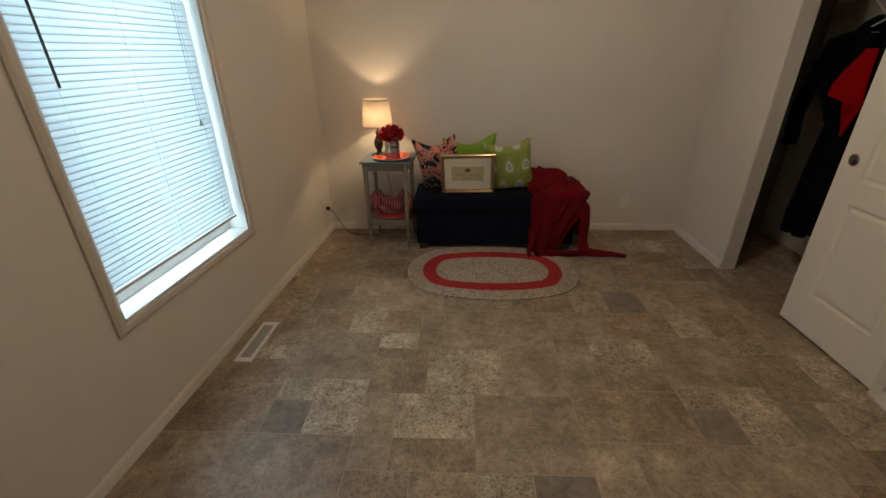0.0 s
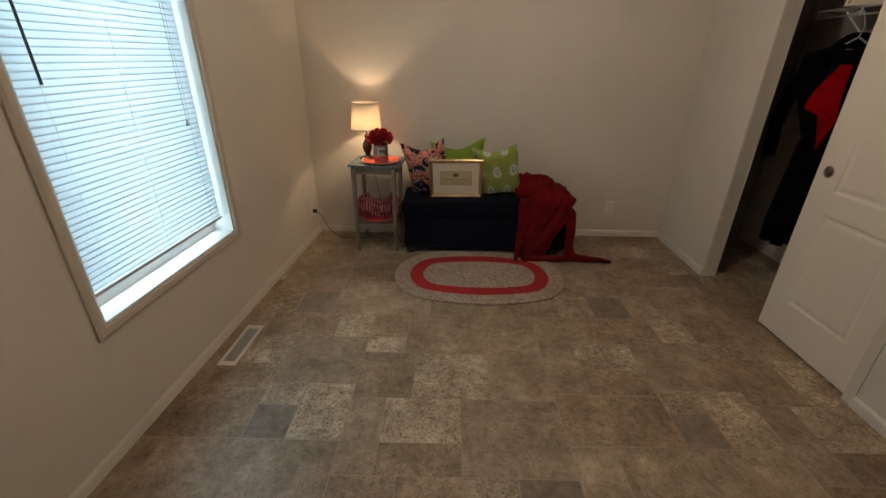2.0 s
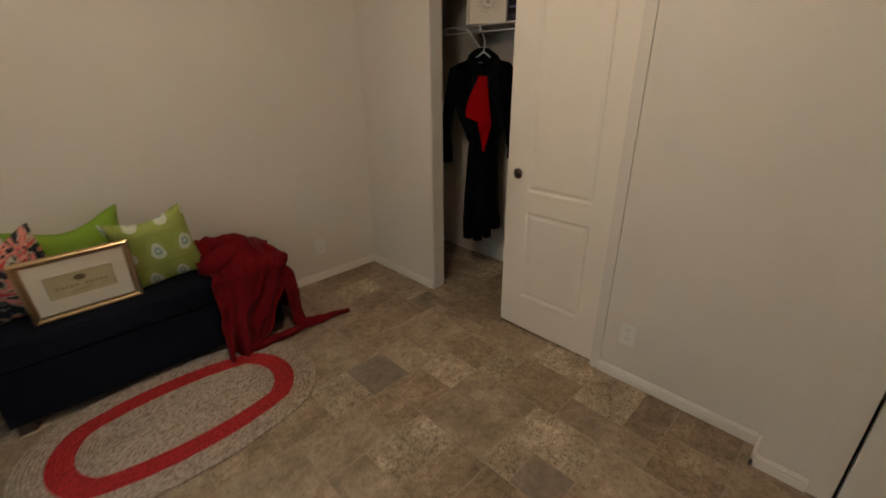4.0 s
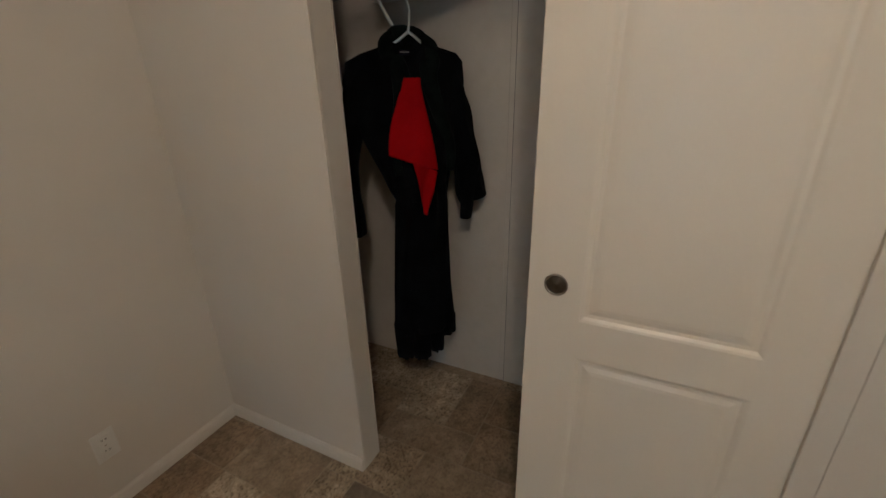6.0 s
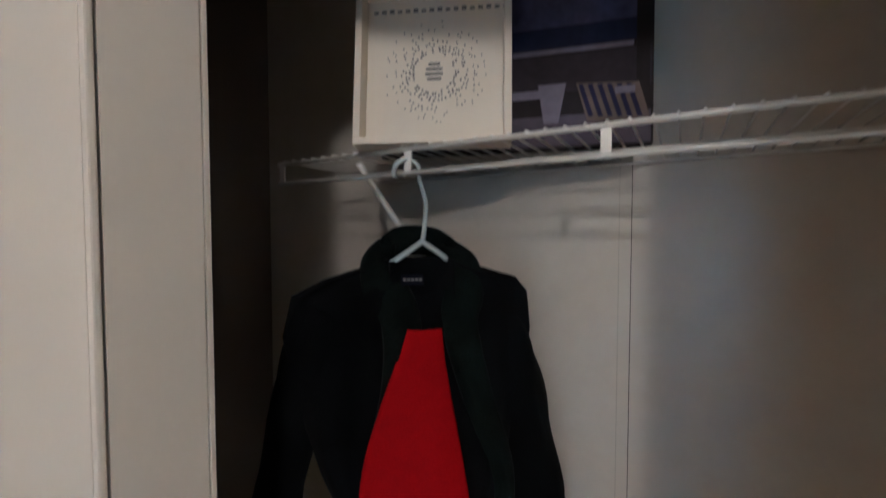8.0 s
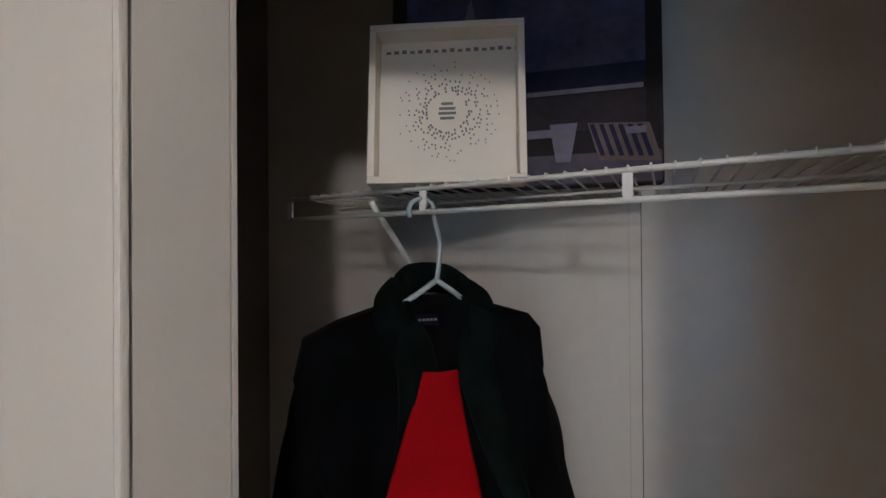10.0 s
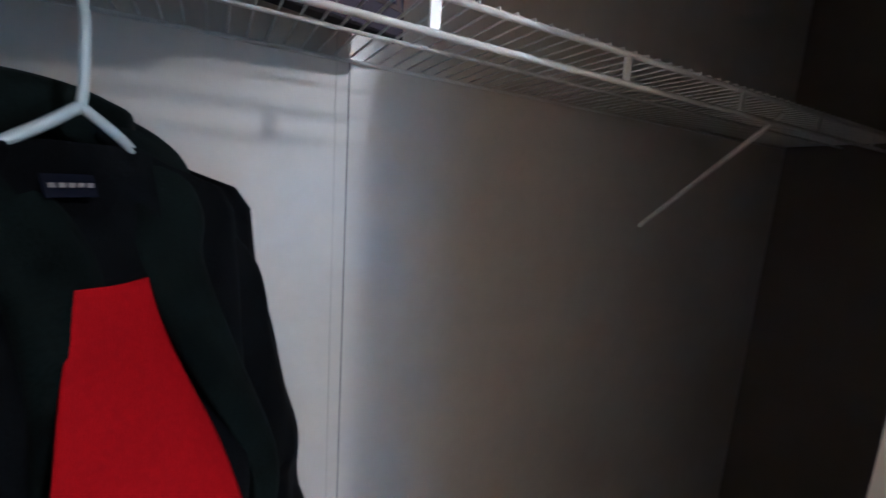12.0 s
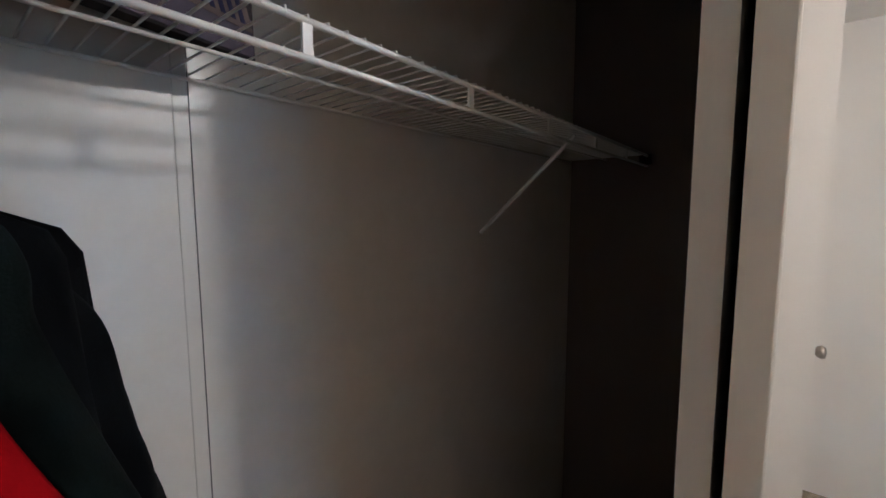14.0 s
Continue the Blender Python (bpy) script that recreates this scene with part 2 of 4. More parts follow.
BRAIDRED = braid("braided_red_yarn", [(0.0, (0.32, 0.008, 0.010)), (1.0, (0.46, 0.016, 0.018))])
OVERCAST = emitter("overcast_backdrop", (0.62, 0.86, 1.0), 1.6)

# ---- mesh helpers ----


def box(bm, x0, x1, y0, y1, z0, z1, m=None, bevel=0.0):
    vs = [bm.verts.new((x, y, z)) for z in (z0, z1) for y in (y0, y1) for x in (x0, x1)]
    fs = [bm.faces.new([vs[i] for i in q]) for q in ((0, 2, 3, 1), (4, 5, 7, 6), (0, 1, 5, 4), (2, 6, 7, 3), (0, 4, 6, 2), (1, 3, 7, 5))]
    if bevel:
        edges = list({e for f in fs for e in f.edges})
        made = bmesh.ops.bevel(bm, geom=edges, offset=bevel, segments=2, affect="EDGES", profile=0.6)
        vs = list({v for f in made["faces"] for v in f.verts} | {v for v in vs if v.is_valid})
    if m is not None:
        bmesh.ops.transform(bm, matrix=m, verts=vs)


def boxes(*args, m=None, bevel=0.0):
    bm = bmesh.new()
    for a in args:
        box(bm, *a, m=m, bevel=bevel)
    return bm


def loft(rings, closed=True, caps=True, bm=None):
    """A skin over rings of points, all of one length."""
    bm = bm or bmesh.new()
    rows = [[bm.verts.new(p) for p in ring] for ring in rings]
    n = len(rows[0])
    for a, b in zip(rows, rows[1:]):
        for i in range(n if closed else n - 1):
            j = (i + 1) % n
            bm.faces.new((a[i], a[j], b[j], b[i]))
    if caps and closed:
        bm.faces.new(rows[0][::-1]), bm.faces.new(rows[-1])
    bmesh.ops.recalc_face_normals(bm, faces=bm.faces)
    return bm


def lathe(profile, centre=(0, 0, 0), steps=32, caps=True):
    return loft([[(centre[0] + r * math.cos(2 * math.pi * i / steps), centre[1] + r * math.sin(2 * math.pi * i / steps), centre[2] + z) for i in range(steps)] for r, z in profile], caps=caps)


def tube(points, radius, sides=8, bm=None, caps=True):
    """A round rod along points; radius a number or one per point."""
    pts = [Vector(p) for p in points]
    rings, side = [], None
    for i, p in enumerate(pts):
        d = (pts[min(i + 1, len(pts) - 1)] - pts[max(i - 1, 0)]).normalized()
        side = (side - d * side.dot(d)).normalized() if side else d.orthogonal().normalized()
        up, r = d.cross(side), radius[i] if isinstance(radius, (list, tuple)) else radius
        rings.append([p + (side * math.cos(a) + up * math.sin(a)) * r for a in (2 * math.pi * k / sides for k in range(sides))])
    return loft(rings, bm=bm, caps=caps)


def curve(points, steps=8):
    """A smooth line through points (Catmull-Rom)."""
    p = [Vector(q) for q in points]
    p = [2 * p[0] - p[1]] + p + [2 * p[-1] - p[-2]]
    out = []
    for a, b, c, d in zip(p, p[1:], p[2:], p[3:]):
        for k in range(steps):
            t = k / steps
            out.append(0.5 * (2 * b + (c - a) * t + (2 * a - 5 * b + 4 * c - d) * t * t + (3 * b - a - 3 * c + d) * t ** 3))
    return out + [p[-2]]


def sheet(point, nu, nv, thick=0.0):
    """A cloth: point(u, v) for u, v in 0..1, given a thickness along its normals."""
    bm = bmesh.new()
    g = [[bm.verts.new(point(i / nu, j / nv)) for j in range(nv + 1)] for i in range(nu + 1)]
    for i in range(nu):
        for j in range(nv):
            bm.faces.new((g[i][j], g[i + 1][j], g[i + 1][j + 1], g[i][j + 1]))
    bmesh.ops.recalc_face_normals(bm, faces=bm.faces)
    if thick:
        bm.normal_update()
        back = [[bm.verts.new(v.co - v.normal * thick) for v in row] for row in g]
        for i in range(nu):
            for j in range(nv):
                bm.faces.new((back[i][j], back[i][j + 1], back[i + 1][j + 1], back[i + 1][j]))
        rim = [(i, 0) for i in range(nu)] + [(nu, j) for j in range(nv)] + [(i, nv) for i in range(nu, 0, -1)] + [(0, j) for j in range(nv, 0, -1)]
        for (i, j), (k, m) in zip(rim, rim[1:] + rim[:1]):
            bm.faces.new((g[i][j], g[k][m], back[k][m], back[i][j]))
        bmesh.ops.recalc_face_normals(bm, faces=bm.faces)
    return bm


def mesh(name, bm, mat, smooth=False):
    me = bpy.data.meshes.new(name)
    bm.to_mesh(me)
    bm.free()
    me.materials.append(mat)
    if smooth:
        me.shade_smooth()
    return me


def part(name, bm, mat, parent=None, label="", smooth=False):
    ob = new(name, mesh(name, bm, mat, smooth))
    ob.parent = parent
    if label:
        tagged(ob, label)
    return ob


def thing(name, label, category, at=None, group=""):
    ob = new(name)
    ob.empty_display_size = 0.05
    if at is not None:
        ob.matrix_world = at
    return tagged(ob, label, category, group)


def setting(name, bm, mat, label, category, m=None):
    ob = part(name, bm, mat)
    if m is not None:
        ob.matrix_world = m
    return tagged(ob, label, category, kind="structure")


# ---- structure ----
XR, XB, YB, YS, H = 2.995, 3.72, 4.0, 0.36, 2.40       # room side of the closet wall, closet back, back wall, rear wall, ceiling
setting("floor", boxes((-0.40, 3.82, YS - 0.12, 4.12, -0.12, -0.0007)), GROUT, "brown stone-look vinyl floor in mixed rectangles", "floor")
setting("ceiling", boxes((-0.7, 4.0, YS - 0.2, 4.2, H, H + 0.1)), CEILING, "plain off-white ceiling", "ceiling")
setting("wall_back", boxes((-0.4, 4.0, YB, YB + 0.12, -0.02, H)), WALL, "beige painted wall behind the bench", "wall")
setting("wall_rear", boxes((-0.7, 4.0, YS - 0.12, YS, -0.02, H)), WALL, "plain beige wall behind the walker", "wall")
W0, W1, S0, S1 = 1.80, 2.72, 0.52, 1.96                  # window opening along its wall
setting("wall_window", boxes((-0.14, 0, YS - 0.3, W0, -0.02, H), (-0.14, 0, W1, 4.2, -0.02, H), (-0.14, 0, W0, W1, -0.02, S0), (-0.14, 0, W0, W1, S1, H)),
        WALL, "beige painted wall with a tall window", "wall", LEFT)
D0, D1, DH = 2.015, 3.270, 2.03                          # closet opening
JX, JY = 2.873, 1.315                                     # the wall steps into the room here
XJ = XR + 0.098
for i, a in enumerate(((XR, XJ, D1 + 0.010, YB, -0.02, H), (XR, XJ, JY, D0, -0.02, H), (XR, XJ, D0, D1, DH, H), (JX, XJ, 1.082, JY, -0.02, H), (JX, XJ, YS, 0.43, -0.02, H), (JX, XJ, 0.43, 1.082, 2.05, H))):
    setting("wall_closet_%d" % (i + 1), boxes(a), WALL, "beige painted wall round the closet opening" if i < 3 else "beige painted wall round the closed door", "wall")
setting("wall_closet_back", boxes((XB, XB + 0.1, YS, 4.2, -0.02, H)), PANEL, "pale vinyl-faced panel at the closet's back", "wall")
# both closet ends wear the darkened colour in place of real shadow
setting("wall_closet_end_a", boxes((XJ, XB, YB - 0.004, YB + 0.1, -0.02, H)), CLOSETSHADE, "closet side wall with shadow put into its colour", "wall")
setting("wall_closet_end_b", boxes((XJ, XB, 1.30, 1.42, -0.02, H)), CLOSETSHADE, "closet end wall with shadow put into its colour", "wall")


# lining of the closet opening: a bead at the wall's corner, a fine groove, then the jamb board; a narrow stop beside the parked door
setting("trim", boxes((XR, XR + 0.007, D1, D1 + 0.010, 0.0, DH), bevel=0.002), WALL, "rounded bead at the closet wall's corner", "trim")
setting("trim", boxes((XR + 0.0095, XJ - 0.006, D1 + 0.001, D1 + 0.010, 0.0, DH)), WALL, "painted jamb board of the closet opening", "trim")
setting("trim", boxes((XJ - 0.004, XJ + 0.001, D1, D1 + 0.010, 0.0, DH)), WALL, "thin edge strip inside the closet opening", "trim")
setting("trim", boxes((XR - 0.003, XR + 0.008, D0 + 0.0022, D0 + 0.052, 0.0, DH), bevel=0.001), WALL, "narrow painted stop beside the sliding door", "trim")

setting("trim", boxes((JX - 0.003, JX + 0.020, 1.084, 1.148, 0.0, 2.05), bevel=0.001), WALL, "narrow painted stop beside the closed door", "trim")


def baseboard(y0, y1, x, side, m=None, name="baseboard"):
    """A moulded skirting along y, on the face x, standing out to the given side."""
    prof = [(0, 0), (0.011, 0), (0.011, 0.030), (0.009, 0.036), (0.0095, 0.044), (0.005, 0.052), (0.0035, 0.058), (0, 0.058)]
    bm = loft([[(x + side * a, y, b) for a, b in prof] for y in (y0, y1)])
    return setting(name, bm, TRIM, "narrow painted baseboard with a stepped top", "baseboard", m)


baseboard(YS, 3.99, 0.0, 1, LEFT)
baseboard(D1 + 0.004, YB, XR, -1)
baseboard(JY + 0.012, D0 + 0.003, XR, -1)
baseboard(1.150, JY + 0.011, JX, -1)
ret = baseboard(JX - 0.011, XR - 0.001, 0.0, 1)
ret.matrix_world = Matrix(((0, 1, 0, 0), (1, 0, 0, JY), (0, 0, 1, 0), (0, 0, 0, 1)))
bb = baseboard(0.0, XR - 0.004, 0.0, -1, pose(0, YB, 0, 0, 0, -90))
bb.matrix_world = Matrix(((0, 1, 0, 0), (1, 0, 0, YB), (0, 0, 1, 0), (0, 0, 0, 1)))

SEAM = plain("seam_shadow", (0.10, 0.09, 0.08), 0.7)
# seams of the closet panels
SEAM2 = plain("seam_strip", (0.53, 0.485, 0.43), 0.5)
for y in (2.946, 2.968):
    setting("trim", boxes((XB - 0.0010, XB + 0.001, y - 0.0008, y + 0.0008, 0.0, H)), SEAM if y < 2.96 else SEAM2, "thin seam between closet panels", "trim")

# ---- window ----
window = setting("window_1", boxes((-0.135, 0.0, W0, W0 + 0.012, S0, S1), (-0.135, 0.0, W1 - 0.012, W1, S0, S1), (-0.135, 0.0, W0 + 0.012, W1 - 0.012, S1 - 0.012, S1)),
                 WHITE, "white vinyl window in a deep painted reveal", "window", LEFT)
part("window_sill", boxes((-0.135, 0.004, W0 + 0.012, W1 - 0.012, S0, S0 + 0.012), bevel=0.002), WHITE, window, "bright white sill")
part("window_frame", boxes((-0.135, -0.105, W0 + 0.012, W0 + 0.05, S0 + 0.012, S1 - 0.012), (-0.135, -0.105, W1 - 0.05, W1 - 0.012, S0 + 0.012, S1 - 0.012),
                           (-0.135, -0.105, W0 + 0.05, W1 - 0.05, S0 + 0.012, S0 + 0.055), (-0.135, -0.105, W0 + 0.05, W1 - 0.05, S1 - 0.055, S1 - 0.012),
                           (-0.13, -0.108, W0 + 0.05, W1 - 0.05, 1.20, 1.245), bevel=0.003), WHITE, window)
pane = part("pane", boxes((-0.123, -0.119, W0 + 0.05, W1 - 0.05, S0 + 0.055, 1.20)), GLASS, window)
pane2 = part("pane", boxes((-0.123, -0.119, W0 + 0.05, W1 - 0.05, 1.245, S1 - 0.055)), GLASS, window)
pane.visible_shadow = pane2.visible_shadow = False


def casing(name, a, b, horizontal):
    prof = [(0.0, 0.0), (0.0, 0.007), (0.008, 0.012), (0.029, 0.014), (0.038, 0.010), (0.042, 0.010), (0.042, 0.0)]
    rings = []
    for p, inset in ((a, 1), (b, -1)):
        ring = []
        for d, out in prof:
            # mitred corners: the outer edge runs on by its own width
            ring.append((out, p - inset * d, horizontal[0] + horizontal[1] * d) if horizontal[2] else (out, horizontal[0] + horizontal[1] * d, p - inset * d))
        rings.append(ring)
    return part(name, loft(rings), CASING, window, "taupe painted casing")


casing("casing", W0, W1, (S0, -1, True))
casing("casing", W0, W1, (S1, 1, True))
casing("casing", S0, S1, (W0, -1, False))
casing("casing", S0, S1, (W1, 1, False))

blind = thing("window_blind", "white mini blind lowered almost to the sill, half closed", "blind", LEFT)
part("head_rail", boxes((-0.06, -0.03, W0 + 0.016, W1 - 0.03, S1 - 0.045, S1 - 0.014), bevel=0.002), WHITE, blind)
part("bottom_rail", boxes((-0.062, -0.036, W0 + 0.02, W1 - 0.03, 0.612, 0.626), bevel=0.004), SLATRAIL, blind, "taupe bottom rail")
nslat, zs0, zs1 = 55, 0.646, S1 - 0.06
slat_rings = []
for k in range(6):
    a = (k / 5 - 0.5) * 0.028
    slat_rings.append((a, 0.0022 * (1 - (2 * k / 5 - 1) ** 2)))
tl = radians(66)
ring = [(a * math.cos(tl) - b * math.sin(tl), -a * math.sin(tl) - b * math.cos(tl)) for a, b in slat_rings]
under = [(x + 0.0006 * math.sin(tl), z - 0.0007) for x, z in ring[::-1]]
slat_me = mesh("slat", loft([[(x, y, z) for x, z in ring + under] for y in (W0 + 0.018, W1 - 0.034)]), SLAT, True)
for i in range(nslat):
    s = new("slat", slat_me)
    s.parent = blind
    s.matrix_basis = pose(-0.048, 0, zs0 + (zs1 - zs0) * i / (nslat - 1), 0, random.uniform(-1.5, 1.5), 0)
for y in (1.925, 2.26, 2.60):
    part("ladder_cord", tube([(-0.034, y, 0.62), (-0.034, y, S1 - 0.04)], 0.0009, 5), WHITE, blind)
part("tilt_wand", tube([(-0.026, 1.918, S1 - 0.05), (-0.022, 1.920, 1.34)], 0.0042, 6), plain("smoky_wand_plastic", (0.06, 0.065, 0.065), 0.25), blind, "dark tilt wand")
part("pull_cord", tube([(-0.030, 2.575, S1 - 0.05), (-0.028, 2.572, 1.15)], 0.0012, 5), WHITE, blind)
part("tassel", lathe([(0.003, 0.03), (0.004, 0.022), (0.009, 0.0), (0.004, -0.001)], (-0.028, 2.572, 1.122), 12), SLATRAIL, blind, "grey cord tassel")
setting("backdrop", boxes((-6.0, -5.9, -4, 9, -1.0, 6)), OVERCAST, "pale bright sky outside the window", "sky", LEFT)
setting("ground", boxes((-200, 200, -200, 200, -0.4, -0.121)), GRASS, "ground outside the window", "ground")

# ---- doors ----


def panel_door(width, height, thick, mat, panels):
    """A moulded slab in y, z; its face looks to -x, with sunk moulding round raised fields."""
    bm = bmesh.new()
    ys = sorted({0.0, width, *(v for p in panels for v in p[:2])})
    zs = sorted({0.0, height, *(v for p in panels for v in p[2:])})
    quad = lambda pts: bm.faces.new([bm.verts.new(p) for p in pts])
    for y0, y1 in zip(ys, ys[1:]):
        for z0, z1 in zip(zs, zs[1:]):
            if not any(p[0] <= y0 and y1 <= p[1] and p[2] <= z0 and z1 <= p[3] for p in panels):
                quad([(0, y0, z0), (0, y0, z1), (0, y1, z1), (0, y1, z0)])
    for y0, y1, z0, z1 in panels:
        steps = [(0, 0), (0.006, 0.002), (0.013, 0.0072), (0.022, 0.0076), (0.034, 0.0030), (0.044, 0.0018)]
        rect = lambda d, x: [(x, y0 + d, z0 + d), (x, y0 + d, z1 - d), (x, y1 - d, z1 - d), (x, y1 - d, z0 + d)]
        for (d, x), (e, w) in zip(steps, steps[1:]):
            a, b = rect(d, x), rect(e, w)
            for i in range(4):
                j = (i + 1) % 4
                quad([a[i], a[j], b[j], b[i]])
        quad(rect(*steps[-1]))
    for pts in ([(thick, 0, 0), (thick, width, 0), (thick, width, height), (thick, 0, height)], [(0, 0, 0), (0, width, 0), (thick, width, 0), (thick, 0, 0)],
                [(0, 0, height), (thick, 0, height), (thick, width, height), (0, width, height)], [(0, 0, 0), (thick, 0, 0), (thick, 0, height), (0, 0, height)],
                [(0, width, 0), (0, width, height), (thick, width, height), (thick, width, 0)]):
        quad(pts)
    bmesh.ops.remove_doubles(bm, verts=bm.verts, dist=0.00005)
    bmesh.ops.recalc_face_normals(bm, faces=bm.faces)
    return bm


def cup_pull(parent, at):
    m = pose(*at, 0, -90, 0)
    bm = lathe([(0.0285, 0.0), (0.029, 0.002), (0.027, 0.0032), (0.0245, 0.0028), (0.0235, 0.001)], caps=False, steps=40)
    bmesh.ops.transform(bm, matrix=m, verts=bm.verts)
    p = part("flush_pull", bm, NICKEL, parent, "round nickel flush pull", True)
    bm = lathe([(0.0238, 0.0016), (0.019, 0.0008), (0.010, 0.0006), (0.002, 0.0008)], steps=40)
    bmesh.ops.transform(bm, matrix=m, verts=bm.verts)
    part("cup", bm, NICKEL, p, smooth=True)


PANELS = [(0.160, 0.536, 0.208, 0.728), (0.160, 0.536, 0.834, 1.87)]
door = setting("door_1", panel_door(0.665, 1.985, 0.034, DOORPAINT, PANELS), DOORPAINT, "cream two-panel sliding closet door pushed aside", "door", pose(3.006, 2.011, 0.018))
cup_pull(door, (-0.0004, 0.597, 0.924))
setting("door_2", panel_door(0.640, 1.985, 0.037, DOORPAINT, PANELS), DOORPAINT, "second sliding closet door behind the first", "door", pose(3.0535, 2.013, 0.018))
setting("trim", boxes((3.0, 3.10, D0, D1, 2.0, DH)), TRIM, "sliding door track under the opening's head", "trim")
door3 = setting("door_3", panel_door(0.625, 2.02, 0.035, DOORPAINT, [(0.13, 0.505, 0.22, 0.745), (0.13, 0.505, 0.85, 1.88)]), DOORPAINT, "closed cream interior door", "door", pose(JX + 0.006, 0.445, 0.016))
kb = lathe([(0.028, 0.0), (0.028, 0.006), (0.012, 0.010), (0.011, 0.028), (0.021, 0.034), (0.028, 0.047), (0.023, 0.060), (0.004, 0.064)], steps=24)
bmesh.ops.transform(kb, matrix=pose(0, 0.556, 0.922, 0, -90, 0), verts=kb.verts)
part("door_knob", kb, NICKEL, door3, "round nickel door knob", True)

# ---- fixtures on walls and floor ----


def outlet(m, label):
    o = thing("wall_outlet", label, "outlet", m)
    part("cover_plate", boxes((-0.035, 0.035, -0.005, 0.0, -0.057, 0.057), bevel=0.002), WHITE, o)
    for z in (-0.024, 0.024):
        s = part("socket", boxes((-0.017, 0.017, -0.0075, -0.004, z - 0.014, z + 0.014), bevel=0.003), WHITE, o)
        for x in (-0.006, 0.006):
            part("slot", boxes((x - 0.0011, x + 0.0011, -0.0079, -0.0072, z - 0.001, z + 0.008)), DARKGAP, s)
    part("screw", lathe([(0.003, 0.0), (0.002, 0.001)], (0, 0, 0), 10), NICKEL, o).matrix_basis = pose(0, -0.005, 0, 90, 0, 0)
    return o


outlet(pose(2.524, YB, 0.264), "white duplex outlet on the beige back wall")
outlet(pose(XR, 1.903, 0.266, 0, 0, -90), "white duplex outlet beside the closet door")
socket = outlet(LEFT @ pose(0, 3.86, 0.245, 0, 0, 90), "white outlet near the corner with a lamp plug in it")

vent = thing("floor_register", "white metal floor register with a grey louvred grille", "vent", pose(0.022, 2.368, 0.0, 0, 0, -1.5))
part("frame", boxes((-0.047, -0.030, -0.172, 0.172, 0, 0.006), (0.030, 0.047, -0.172, 0.172, 0, 0.006), (-0.030, 0.030, -0.172, -0.142, 0, 0.006), (-0.030, 0.030, 0.142, 0.172, 0, 0.006), bevel=0.002), WHITE, vent)
part("backing", boxes((-0.030, 0.030, -0.142, 0.142, -0.002, 0.0012)), plain("register_grey", (0.16, 0.155, 0.15), 0.5), vent, "grey grille bed")
lv = mesh("louvre", boxes((-0.029, 0.029, -0.0030, 0.0030, 0.0012, 0.0048)), plain("louvre_grey", (0.40, 0.39, 0.38), 0.4))
for i in range(26):
    s = new("louvre", lv)
    s.parent, s.matrix_basis = vent, pose(0, -0.137 + 0.274 * i / 25, 0, 25, 0, 0)

# ---- rug ----
rug = thing("braided_rug", "oval braided beige rug with a wide red band", "rug", pose(1.360, 3.215, 0.0))
N = 25
for i in range(N):
    straight = 0.598 - 0.394
    r = max(0.394 - i * 0.0157, 0.006)
    pts = []
    for k in range(96):
        th = 2 * math.pi * k / 96
        c, s = math.cos(th), math.sin(th)
        pts.append((math.copysign(straight * min(1, abs(c) * 1.6), c) + r * c, r * s, 0.0065 + 0.0008 * math.sin(th * 30 + i)))
    bm = bmesh.new()
    rings = []
    for k in range(96):
        p, q = Vector(pts[k]), Vector(pts[(k + 1) % 96]) - Vector(pts[k - 1])
        nrm = Vector((q.y, -q.x, 0)).normalized()
        rings.append([p + nrm * (0.0085 * math.cos(t)) + Vector((0, 0, 0.0062 * math.sin(t))) for t in (2 * math.pi * j / 6 for j in range(6))])
    rings.append(rings[0])
    part("braid", loft(rings, caps=False), BRAIDRED if 7 <= i <= 12 else BRAID, rug, "red braided band" if 7 <= i <= 12 else "", True)

part("braid", tube([(-0.205, 0, 0.0065), (0, 0, 0.0065), (0.205, 0, 0.0065)], 0.0088, 8), BRAID, rug, smooth=True)

# ---- side table and what stands on it ----
TX, TY, TZ = 0.572, 3.748, 0.70
table = thing("side_table", "small distressed grey wooden side table with a lower shelf", "table", pose(TX, TY, 0, 0, 0, -3))
part("tabletop", boxes((-0.185, 0.203, -0.175, 0.175, TZ - 0.018, TZ), bevel=0.004), BLUETOP, table, "blue-grey painted top")
for a in ((-0.165, 0.165, -0.145, -0.130), (-0.165, 0.165, 0.130, 0.145), (-0.165, -0.150, -0.130, 0.130), (0.150, 0.165, -0.130, 0.130)):
    part("apron", boxes((*a, TZ - 0.075, TZ - 0.018)), GREYPAINT, table)
leg = mesh("leg", lathe([(0.010, 0.0), (0.012, 0.02), (0.0145, 0.16), (0.019, 0.17), (0.019, 0.235), (0.0145, 0.245), (0.016, 0.40), (0.0185, 0.55), (0.015, 0.56), (0.019, 0.575), (0.019, TZ - 0.018)], steps=14), GREYPAINT, True)
for x in (-0.152, 0.152):
    for y in (-0.142, 0.142):
        o = new("leg", leg)
        o.parent, o.matrix_basis = table, pose(x, y, 0)
part("lower_shelf", boxes((-0.165, 0.165, -0.15, 0.15, 0.217, 0.235), bevel=0.003), GREYPAINT, table)
for y in (-0.144, 0.144):
    part("stretcher", boxes((-0.15, 0.15, y - 0.006, y + 0.006, 0.187, 0.218)), GREYPAINT, table)

